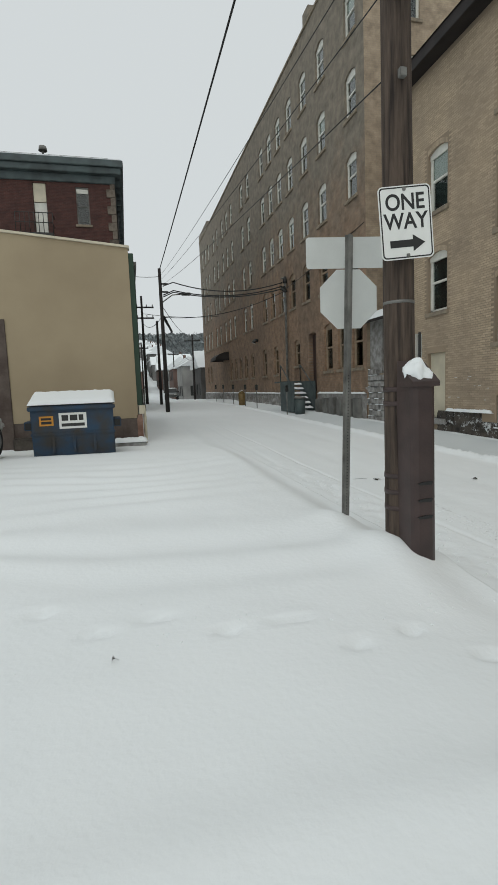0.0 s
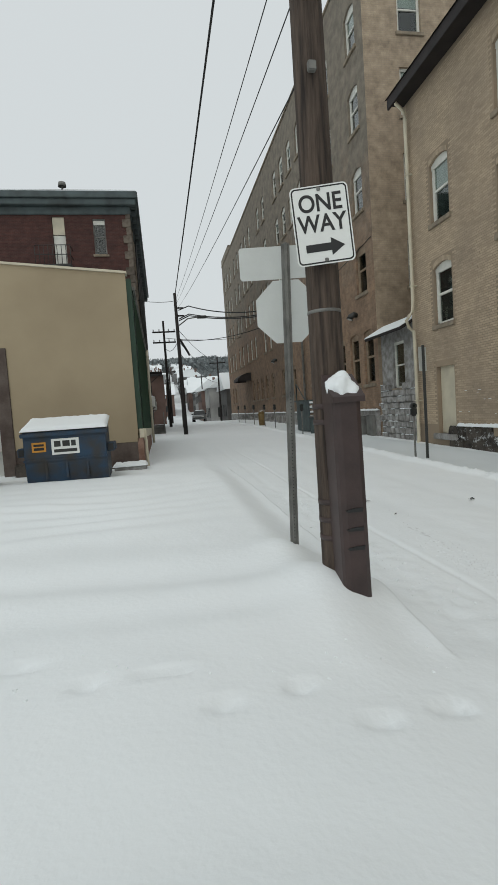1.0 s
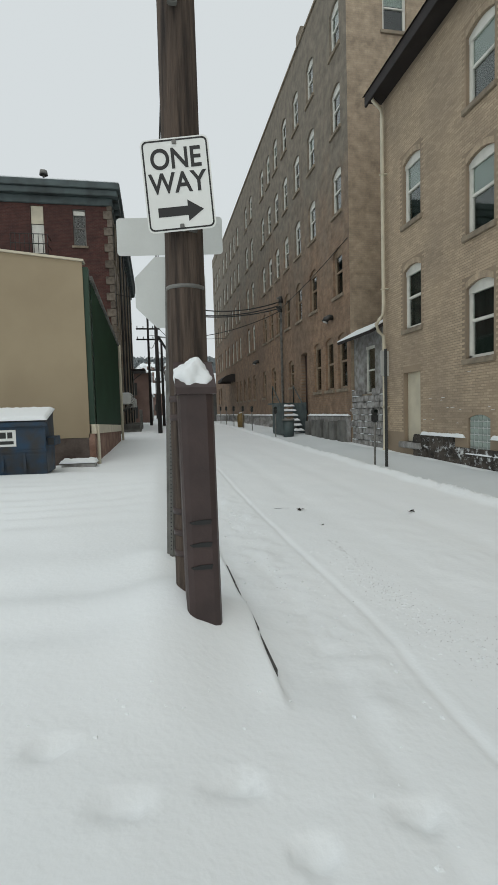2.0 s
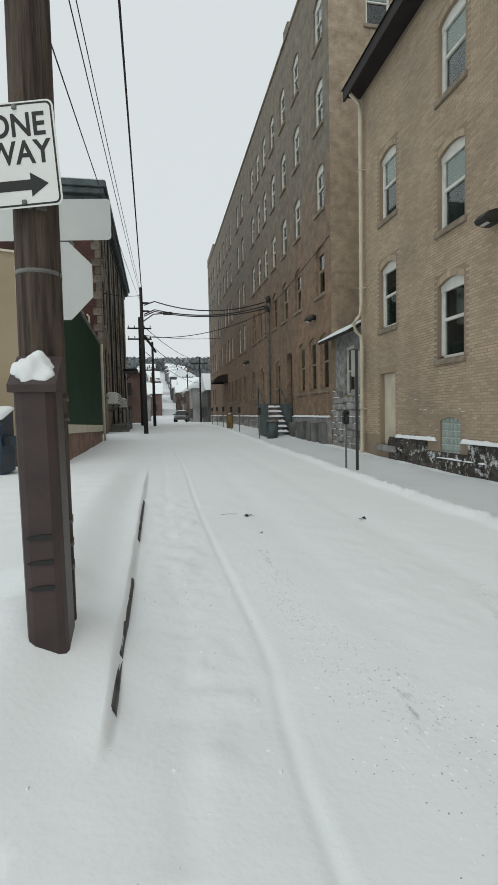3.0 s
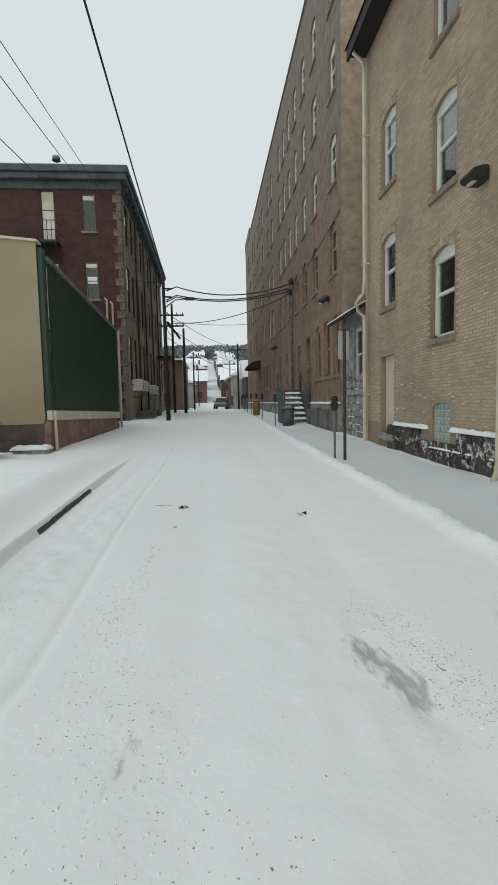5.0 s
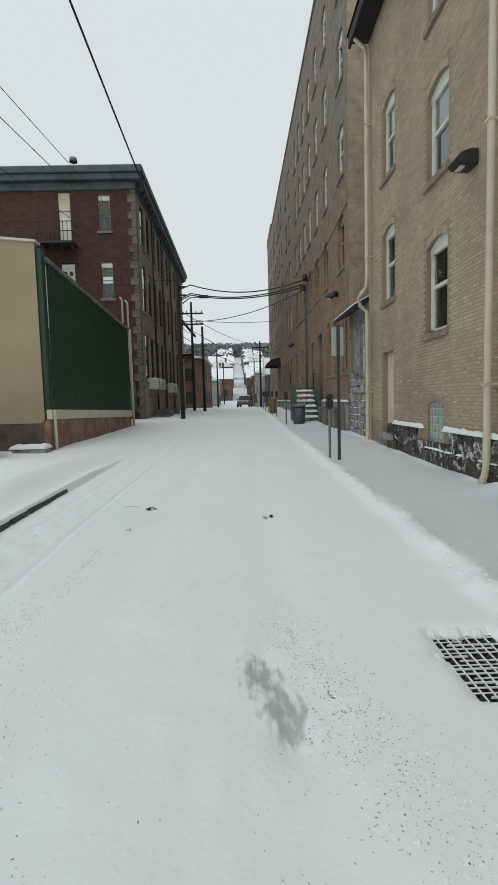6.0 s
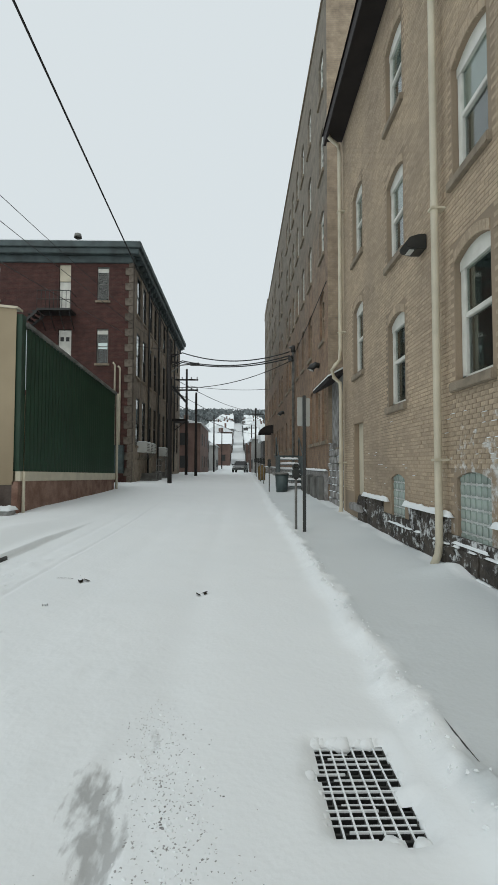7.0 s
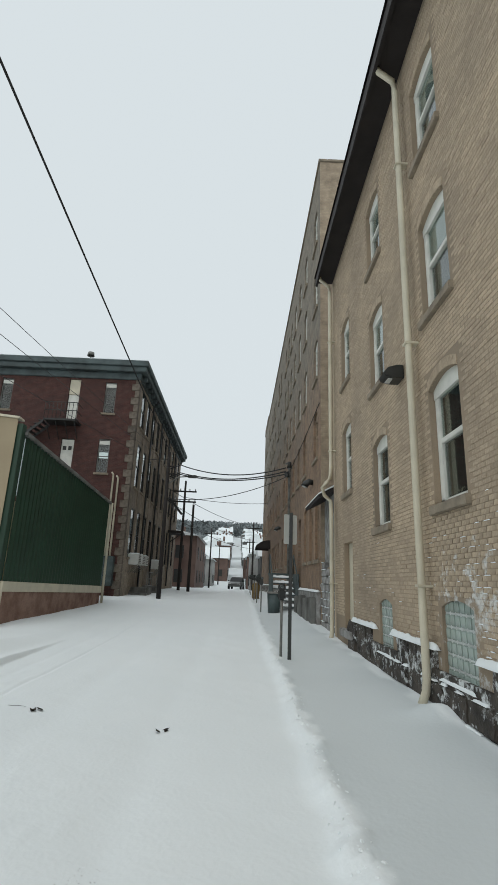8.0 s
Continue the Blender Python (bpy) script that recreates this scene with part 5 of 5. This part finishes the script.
def car(x, y, rz, paint, label):
    """A sport utility car: x is its nose direction, length 4.6 m."""
    c = thing("car", x, y, gz(x, y), label, "car", rz=rz)
    b = bmesh.new()
    secs = [(-2.3, 0.55, 0.95), (-2.22, 0.4, 1.05), (-1.4, 0.36, 1.08), (0.7, 0.36, 1.05), (1.5, 0.38, 1.0), (2.1, 0.42, 0.88), (2.32, 0.5, 0.72)]
    rg = []
    for sx_, lo, hi in secs:
        k = 0.93 if abs(sx_) < 2.1 else 0.82
        rg.append([b.verts.new((sx_, yy, zz)) for yy, zz in ((-k * 0.92, lo), (-k, lo + 0.15), (-k, hi - 0.14), (-k * 0.88, hi), (k * 0.88, hi), (k, hi - 0.14), (k, lo + 0.15), (k * 0.92, lo))])
    for r1, r2 in zip(rg, rg[1:]):
        for i in range(8):
            b.faces.new((r1[i], r1[(i + 1) % 8], r2[(i + 1) % 8], r2[i])).smooth = False
    b.faces.new(rg[0])
    b.faces.new(rg[-1][::-1])
    part("body", b, paint, c)

    def cabin(s, lo, hi, top):
        q = bmesh.new()
        base = [(-2.2, s), (0.85, s), (0.85, -s), (-2.2, -s)]
        ceil = [(-1.95, s * 0.8), (0.1, s * 0.8), (0.1, -s * 0.8), (-1.95, -s * 0.8)]
        vb, vt = [q.verts.new((u, w, lo)) for u, w in base], [q.verts.new((u, w, hi)) for u, w in ceil]
        for i in range(4):
            q.faces.new((vb[i], vb[(i + 1) % 4], vt[(i + 1) % 4], vt[i]))
        q.faces.new(vt)
        bmesh.ops.bevel(q, geom=q.edges[:], offset=0.04, segments=2, affect="EDGES")
        return q
    part("glasshouse", cabin(0.84, 1.02, 1.6, 0), BLACK, c, "dark side windows")
    part("roof", boxed(-2.0, 0.12, -0.68, 0.68, 1.58, 1.66, 0.035), paint, c)
    for u in (-2.1, -0.95, 0.45):
        for s in (-1, 1):
            part("pillar", tube([(u, s * 0.85, 1.03), (u * 0.93 - 0.02, s * 0.69, 1.6)], 0.04, 6), paint, c)
    for u in (-1.4, 1.42):
        for s in (-1, 1):
            w = part("wheel", tube([(u, s * 0.72, 0.34), (u, s * 0.95, 0.34)], 0.345, 20), TYRE, c, "black tyre")
            part("rim", tube([(u, s * 0.94, 0.34), (u, s * 0.965, 0.34)], 0.21, 14), GALV, w, "alloy rim")
    for s in (-1, 1):
        part("mirror", boxed(0.5, 0.68, s * 1.0 - 0.11, s * 1.0 + 0.11, 1.06, 1.24, 0.03), BLACK, c)
        part("headlight", boxed(2.12, 2.3, s * 0.62 - 0.16, s * 0.62 + 0.16, 0.66, 0.8, 0.02), PALE, c)
        part("tail_light", boxed(-2.33, -2.2, s * 0.74 - 0.08, s * 0.74 + 0.08, 0.75, 1.0, 0.02), RUST_STONE, c)
        part("handle", boxed(-0.25, -0.05, s * 0.93 - 0.02, s * 0.93 + 0.02, 0.88, 0.92, 0.008), DARK_METAL, c)
    return c


car(-9.6, 10.3, 84, CAR_WHITE, "white sport utility car parked by the garage door")
far_car = car(0.75, 74.0, 262, CAR_GREY, "grey sport utility car standing in the far street")
part("snow", snow_heap(-1.95, 0.05, -0.66, 0.66, 1.665, 0.08, 0.15, 2), SNOW, far_car)

# ---- street furniture along the east kerb ----
sp = thing("parking_sign", 1.96, 11.74, gz(1.96, 11.74), "dark sign post with a grey-backed parking sign", "traffic sign", rz=-14)
part("post", boxed(-0.034, 0.034, -0.024, 0.024, -0.2, 2.9, 0.006), DARK_METAL, sp)
part("plate", plate([(x + 0.0, z + 2.55) for x, z in rounded(0.32, 0.62, 0.03)], 0.024, 0.028), SIGN_BACK, sp, "bare aluminium plate", m=pose(0, 0, 0, 0, 0, 40))


def meter(x, y, yellow=False):
    m = thing("parking_meter", x, y, gz(x, y), "grey parking meter on a thin steel post", "parking meter", "parking meters along the kerb")
    part("post", tube([(0, 0, -0.15), (0, 0, 1.12)], 0.028, 8), GALV, m)
    h = bmesh.new()
    add_box(h, -0.08, 0.08, -0.06, 0.06, 1.1, 1.32, 0.03)
    part("housing", h, DARK_METAL, m)
    part("dome", tube([(0, -0.05, 1.36), (0, 0.05, 1.36)], 0.08, 14), DARK_METAL, m)
    part("window", boxed(-0.045, 0.045, -0.064, -0.055, 1.34, 1.4), GLASS, m)
    return m


for y, x in ((12.1, 1.82), (23.0, 1.9), (29.0, 1.95), (31.8, 1.9), (35.6, 1.9), (39.4, 1.9), (43, 1.92)):
    meter(x, y)
hyd = thing("yellow_bin", 2.05, 33.5, gz(2.05, 33.5), "dull yellow round street bin beside the meters", "bin")
part("body", tube([(0, 0, -0.05), (0, 0, 0.3), (0, 0, 0.8)], 0.22, 12, 0.25), YELLOW, hyd)
part("cap", tube([(0, 0, 0.8), (0, 0, 0.98)], 0.25, 12, 0.12), YELLOW, hyd)
part("snow", snow_heap(-0.13, 0.13, -0.13, 0.22, 0.94, 0.06, 0.06), SNOW, hyd)


# ---- far poles and wires ----


def far_pole(x, y, h, arms=(), lean=0.0):
    p = thing("utility_pole", x, y, gz(x, y), "dark wooden utility pole along the street", "utility pole", "poles along the street")
    part("trunk", tube([(0, 0, -0.3), (lean * 0.5, 0, h / 2), (lean, 0, h)], 0.13, 10, 0.085), FAR_WOOD, p)
    for z in arms:
        ar = part("cross_arm", boxed(-1.0 + lean, 1.0 + lean, -0.06, 0.06, z, z + 0.12, 0.01), FAR_WOOD, p)
        for u in (-0.9, -0.4, 0.4, 0.9):
            part("insulator", tube([(u + lean, 0, z + 0.12), (u + lean, 0, z + 0.3)], 0.04, 6), GALV, ar)
    return p


p2 = far_pole(-3.39, 29.5, 8.25, (), -0.05)
part("lamp_arm", tube([(-0.05, 0, 6.3), (0.6, -0.1, 6.75), (1.2, -0.15, 6.8)], 0.035, 8), GALV, p2)
part("street_lamp_head", boxed(1.1, 1.7, -0.28, -0.02, 6.72, 6.88, 0.05), GALV, p2, "grey street lamp head")
part("bracket", boxed(-0.1, 0.4, -0.05, 0.05, 7.35, 7.43, 0.01), FAR_WOOD, p2)
part("bracket", boxed(-0.1, 0.4, -0.05, 0.05, 6.9, 6.98, 0.01), FAR_WOOD, p2)
far_pole(-2.95, 41.5, 6.8)
far_pole(-4.0, 44, 9.2, (8.2, 7.3))
far_pole(2.6, 62, 8, (7.2,))
far_pole(-3.2, 75, 8.5, (7.6,))
far_pole(2.8, 90, 8.5, (7.8,))
far_pole(-3.3, 112, 9, (8.1,))


def wire(name, pts, r, label):
    b = tube(pts, r, 6)
    return tagged(new(name, mesh_of(name, b, CABLE)), label, "cable")


wire("black_cable", curve_between((-3.40, 29.4, 8.75), (-3.02, -6.0, 9.75), 0.12, 30), 0.024, "thick black cable strung along the street")
for dx_, z1, z0 in ((0.0, 5.5, 8.35), (0.03, 5.0, 8.1), (-0.03, 4.25, 7.8)):
    wire("thin_wire", curve_between((-3.40, 29.5, z0), (-3.41 + dx_, 3.83, z1), 0.15, 20), 0.006, "thin overhead wire between two poles")
for k, (za, zb, sg) in enumerate(((8.1, 7.6, 0.55), (7.6, 7.4, 0.45), (7.5, 7.25, 0.4))):
    pts = curve_between((-3.05, 29.5, za), (3.26, 27.4, zb), sg, 18)
    wire("service_drop", [(-3.3, 29.5, za - 0.35)] + pts[1:], 0.032, "sagging black service drop across the street")
wire("service_drop", curve_between((-3.35, 29.5, 6.0), (3.36, 27.2, 7.1), 0.5, 18), 0.02, "sagging black service drop across the street")
wire("service_drop", curve_between((3.36, 27.2, 7.2), (3.57, 18.0, 7.9), 0.1, 8), 0.015, "black cable along the factory wall")
for za, zb in ((5.9, 5.2), (5.2, 4.2), (6.6, 7.0)):
    wire("far_wire", curve_between((-3.35, 29.6, za), (2.6, 62, zb + 1.2), 0.5, 16), 0.018, "overhead wire running to far poles")
wire("far_wire", curve_between((-4.0, 44, 8.4), (3.3, 47, 8.6), 0.2, 10), 0.02, "overhead wire across the far street")
wire("far_wire", curve_between((-3.4, 29.5, 8.3), (-5.6, 30.4, 8.6), 0.1, 6), 0.015, "overhead wire to the hall front")
wire("far_wire", curve_between((-3.4, 29.6, 6.1), (-4.0, 44, 7.6), 0.5, 12), 0.02, "overhead wire running to far poles")
cl = thing("cable_closure", -3.0, 30.7, 5.75, "black splice sleeve on an overhead cable", "cable")
part("sleeve", tube([(-0.3, -0.8, 0.35), (-0.1, -0.3, 0.1), (0.2, 0.6, -0.25), (0.28, 0.9, -0.35)], 0.07, 8), CABLE, cl)


# ---- far houses, hill and woods ----


def far_house(x, y, w, d, h, mat, label, roof=2.0, along=True):
    z = gz(x, y) - 0.3
    ho = thing("house", x, y, z, label, "house", "houses along the far street")
    part("wall", boxed(-w / 2, w / 2, -d / 2, d / 2, -1, h), mat, ho)
    e = 0.35
    if along:
        pr = plate([(-w / 2 - e, h), (w / 2 + e, h), (0, h + roof)], -d / 2 - e, d / 2 + e)
    else:
        pr = plate([(-d / 2 - e, h), (d / 2 + e, h), (0, h + roof)], -w / 2 - e, w / 2 + e)
        bmesh.ops.rotate(pr, verts=pr.verts, cent=(0, 0, 0), matrix=Matrix.Rotation(radians(90), 3, "Z"))
    part("roof", pr, SNOW, ho, "pitched roof under snow")
    part("chimney", boxed(w * 0.2, w * 0.2 + 0.6, 0.5, 1.1, h, h + roof + 0.7), BRICK_FAR, ho)
    wm = CACHE.setdefault("far_window", mesh_of("window", boxed(-0.5, 0.5, -0.06, 0.06, 0, 1.5, 0.02), DARK_METAL))
    side_ = -1 if x > 0 else 1
    for st in range(int(h // 2.8)):
        for k in range(3):
            hang("window", wm, ho, m=Matrix.Translation((-w * 0.3 + w * 0.3 * k, -d / 2, 0.9 + 2.8 * st)))
            hang("window", wm, ho, m=Matrix.Translation((side_ * w / 2, -d * 0.3 + d * 0.3 * k, 0.9 + 2.8 * st)) @ pose(0, 0, 0, 0, 0, 90))
    return ho


far_house(7.6, 67, 8.0, 8, 4.4, SIDING, "pale clapboard house with a snowy pitched roof", 2.4, False)
far_house(6.6, 79, 8, 8, 5.4, SIDING, "grey clapboard house with a snowy pitched roof", 2.6)
far_house(6.4, 92, 8, 9, 5.6, BRICK_FAR, "brick house with a snowy pitched roof", 2.4)
far_house(6.8, 106, 8, 9, 6.0, SIDING, "pale clapboard house with a snowy pitched roof", 2.6)
far_house(-9.2, 70, 10, 16, 6.4, BRICK_FAR, "red brick building with a snowy roof across the crossing", 1.2)
far_house(-9.5, 88, 9, 11, 5.6, SIDING, "pale house with a snowy pitched roof", 2.4)
far_house(-8.5, 104, 9, 11, 5.2, SIDING, "pale house with a snowy pitched roof", 2.4)
random.seed(21)
for k in range(20):
    y = 122 + 12.5 * k
    for s in (-1, 1):
        far_house(s * (5.6 + 0.010 * (y - 100) + random.uniform(-1.0, 3)) - 0.2, y + random.uniform(-4, 4), random.uniform(7, 9), random.uniform(8, 10), random.uniform(4.5, 6.5), SIDING if random.random() < 0.75 else BRICK_FAR, "hillside house with a snowy pitched roof", random.uniform(2, 3), random.random() < 0.5)


def woods(n, seed):
    """Bare trees of the far ridge: crossed tufts of twig blades in one mesh."""
    r = np.random.default_rng(seed)
    verts, faces = [], []
    for i in range(n):
        u = r.random()
        x, y = r.uniform(-150, 150), 320 + 190 * r.random() ** 0.8
        hh = r.uniform(8, 14)
        if i % 4 == 0:
            x, y, hh = r.uniform(-40, 40), r.uniform(190, 330), r.uniform(3, 6)
        if abs(x + 0.2) < 3.5 + 0.01 * (y - 100) and y < 400:
            continue
        z0 = gz(x, y)
        for j in range(15):
            a, t = r.uniform(0, 6.28), r.uniform(0.15, 0.85)
            c = np.array([x + r.normal(0, 1.4), y + r.normal(0, 1.4), z0 + hh * t])
            d = np.array([math.cos(a), math.sin(a), 0.2]) * r.uniform(0.5, 1.2) * (0.45 if i % 4 == 0 else 1)
            e = np.array([r.normal(0, 0.5), r.normal(0, 0.5), 1]) * r.uniform(0.7, 1.5) * (0.45 if i % 4 == 0 else 1)
            k = len(verts)
            verts += [tuple(c - d - e * 0.6), tuple(c + d - e * 0.4), tuple(c + d * 0.5 + e), tuple(c - d * 0.6 + e * 0.8)]
            faces.append((k, k + 1, k + 2, k + 3))
    me = bpy.data.meshes.new("woods")
    me.from_pydata(verts, [], faces)
    me.materials.append(HAZY_WOODS)
    return tagged(new("woods", me), "bare winter woods in a pale haze colour along the far ridge", "woods", kind="stuff")


woods(5600, 3)

# ---- leaves and twigs on the snow ----
random.seed(31)
for x, y, s in ((-1.42, 7.8, 0.075), (0.12, 7.2, 0.06), (-1.5, 6.6, 0.022), (-5.84, 2.42, 0.014)):
    lf = bmesh.new()
    for k in range(5):
        c, a, q = Vector((random.uniform(-s, s), random.uniform(-s, s), 0)), random.uniform(0, 6.28), s * random.uniform(0.4, 0.8)
        d, e = Vector((math.cos(a), math.sin(a), 0)) * q, Vector((-math.sin(a), math.cos(a), 0)) * q * 0.5
        v = [lf.verts.new(c + w) for w in (-d + Vector((0, 0, 0.008)), e + Vector((0, 0, 0.02)), d + Vector((0, 0, 0.03)), -e + Vector((0, 0, 0.012)))]
        lf.faces.new(v)
    bmesh.ops.solidify(lf, geom=lf.faces[:], thickness=0.004)
    ob = tagged(new("dead_leaves", mesh_of("dead_leaves", lf, LEAF)), "clump of dead brown leaves lying on snow", "leaves")
    ob.location = (x, y, gz(x, y) + 0.002)
tw = tagged(new("twig", mesh_of("twig", tube([(0, 0, 0.004), (0.14, -0.03, 0.012), (0.24, -0.06, 0.012)], 0.003, 5, 0.002), LEAF)), "thin dead twig lying on the road snow", "twig")
tw.location = (-1.85, 7.9, gz(-1.65, 7.9) + 0.005)

# ---- crumbs of snow and road grit thrown by wheels, and flakes for pits ----


def scatter(name, spots, mat, label, seed, flat):
    """Small angular lumps lying on the snow, joined in one mesh. spots: centre, spread, count and size."""
    r = np.random.default_rng(seed)
    vs_, fs_ = [], []
    for cx, cy, sx_, sy_, n, size in spots:
        xs, ys = r.normal(cx, sx_, n), r.normal(cy, sy_, n)
        hs = height(xs, ys)
        for x, y, h in zip(xs, ys, hs):
            if y < 1.6 or (GRATE[0] - 0.05 < x < GRATE[1] + 0.05 and GRATE[2] - 0.05 < y < GRATE[3] + 0.05):
                continue
            s, a, k = size * r.uniform(0.45, 1.3), r.uniform(0, 6.28), len(vs_)
            c, d = math.cos(a) * s, math.sin(a) * s
            e = r.uniform(0.35, 1.0)
            q = r.uniform(-0.55, 0.55, 8)
            for u, v, w in ((-1 + q[0], -0.8, -0.3), (1, -0.5 + q[1], -0.3), (0.6 + q[2], 1, -0.3), (-1, 0.5 + q[3], -0.3), (-0.5 + 0.4 * q[0], -0.4, flat), (0.6, -0.3 + 0.4 * q[1], flat * 0.8), (0.3 + 0.4 * q[2], 0.6, flat), (-0.6, 0.3 + 0.4 * q[3], flat * 0.7)):
                vs_.append((x + u * c - v * d * e, y + u * d + v * c * e, h + w * s))
            fs_ += [(k, k + 1, k + 5, k + 4), (k + 1, k + 2, k + 6, k + 5), (k + 2, k + 3, k + 7, k + 6), (k + 3, k, k + 4, k + 7), (k + 4, k + 5, k + 6, k + 7)]
    me = bpy.data.meshes.new(name)
    me.from_pydata(vs_, [], fs_)
    me.materials.append(mat)
    return tagged(new(name, me), label, "snow" if mat is SNOW else "grit", kind="stuff")


TRACKS = [(0.1, 4.1, 0.06, 0.25, 90, 0.009), (0.28, 3.4, 0.09, 0.3, 110, 0.009), (0.52, 2.75, 0.1, 0.25, 110, 0.01), (-1.78, 4.2, 0.12, 0.7, 170, 0.010), (-1.35, 2.7, 0.22, 0.4, 120, 0.010), (-2.55, 5.5, 0.2, 2.0, 150, 0.013)]
scatter("snow_crumbs", TRACKS + [(1.66, 6.0, 0.06, 2.8, 260, 0.014), (1.85, 3.35, 0.1, 0.2, 25, 0.022), (-4.6, 2.7, 1.3, 0.14, 60, 0.010)], SNOW, "crumbs of snow along ruts and kerb", 7, 0.6)
# grey flakes stand in for small shaded pits as well as grit
GRIT_AND_PITS = material("grey_grit_and_pits", (0.46, 0.465, 0.46), 0.95, 0.4, 8, 0.1, island=0.7)
TRAIL = [(0.02, 4.35, 0.07, 0.18, 70, 0.011), (0.16, 3.95, 0.09, 0.2, 130, 0.012), (0.26, 3.45, 0.12, 0.25, 170, 0.012), (0.40, 2.95, 0.14, 0.25, 150, 0.010), (0.58, 2.55, 0.14, 0.25, 100, 0.009), (-0.05, 2.9, 0.08, 0.5, 60, 0.008), (-1.75, 4.3, 0.13, 0.6, 210, 0.012), (-1.5, 3.1, 0.2, 0.4, 170, 0.011), (-1.1, 2.3, 0.28, 0.3, 120, 0.010), (-1.45, 6.0, 0.12, 1.2, 40, 0.010), (-2.5, 4.6, 0.12, 0.5, 40, 0.01)]
scatter("grit_and_pits", [(x, y, a, b, int(n * 1.5), q * 0.62) for x, y, a, b, n, q in TRAIL], GRIT_AND_PITS, "grey flakes for grit and small pits in the wheel tracks", 8, 0.15)

# ---- bricks of the tan wall ----


def brick_boxes(ya, yb, za, zb):
    """Running bond as (y0, y1, z0, z1) for the places that are wall."""
    out = []
    row = 0
    z = za
    blocked = [(-o[1], -o[0], o[2], o[3]) for o in A_OPEN + [A_DOOR]] + [(-o[1], -o[0], o[2], o[3] - 0.12) for o in A_BLOCK]
    while z + 0.055 < zb:
        y = ya - (0.097 if row % 2 else 0.0)
        while y < yb:
            y0, y1 = max(ya, y), min(yb, y + 0.187)
            if y1 - y0 > 0.04 and not any(y0 < b + 0.002 and y1 > a - 0.002 and z < d + 0.12 and z + 0.055 > c - 0.02 for a, b, c, d in blocked):
                out.append((y0, y1, z, z + 0.055))
            y += 0.195
        z += 0.063
        row += 1
    return out


random.seed(17)
near, other = [], []
for q in brick_boxes(4.6, 14.83, 0.87, 10.75):
    (near if (len(near) < 300 and q[0] < 7.9 and 1.45 < q[2] < 3.6) else other).append(q)
verts, faces = [], []
for y0, y1, z0, z1 in other:
    k, pr = len(verts), 0.002 + random.random() ** 2 * 0.006
    for x, i in ((XA - pr, 0.003), (XA + 0.004, 0.0)):
        verts += [(x, y0 + i, z0 + i), (x, y1 - i, z0 + i), (x, y1 - i, z1 - i), (x, y0 + i, z1 - i)]
    faces += [(k, k + 3, k + 2, k + 1), (k, k + 1, k + 5, k + 4), (k + 1, k + 2, k + 6, k + 5), (k + 2, k + 3, k + 7, k + 6), (k + 3, k, k + 4, k + 7)]
me = bpy.data.meshes.new("brickwork")
me.from_pydata([(x - XA, y - 9, z - 0.2) for x, y, z in verts], [], faces)
me.materials.append(TAN_BRICK)
tagged(hang("brickwork", me, house_a), kind="stuff")
bmesh_b = mesh_of("brick", boxed(-0.005, 0.004, -0.091, 0.091, -0.0275, 0.0275, 0.0025), TAN_BRICK_PIECE)
for y0, y1, z0, z1 in near:
    m = Matrix.Translation((-random.random() * 0.002, (y0 + y1) / 2 - 9, (z0 + z1) / 2 - 0.2)) @ Matrix.Diagonal((1, (y1 - y0) / 0.187, 1, 1))
    hang("brick", bmesh_b, house_a, m=m)
# snow clinging to the courses low on the wall
verts, faces = [], []
random.seed(23)
for y0, y1, z0, z1 in near + other:
    if z0 < 2.7 and y0 < 12.5 and random.random() < 0.75 * max(0.06, 1 - abs(y0 - 6.6) / 1.9) * max(0.08, 1.3 - z0 / 2.1):
        k, a, b = len(verts), y0 + random.random() * 0.08, y1 - random.random() * 0.08
        for x in (XA - 0.013, XA + 0.002):
            verts += [(x, a, z1 - 0.003), (x, b, z1 - 0.003), (x + 0.005, b - 0.02, z1 + 0.006), (x + 0.005, a + 0.02, z1 + 0.007)]
        faces += [(k, k + 3, k + 2, k + 1), (k, k + 1, k + 5, k + 4), (k + 1, k + 2, k + 6, k + 5), (k + 2, k + 3, k + 7, k + 6), (k + 3, k, k + 4, k + 7)]
me = bpy.data.meshes.new("snow_crust")
me.from_pydata([(x - XA, y - 9, z - 0.2) for x, y, z in verts], [], faces)
me.materials.append(SNOW)
tagged(hang("snow_crust", me, house_a), kind="stuff")
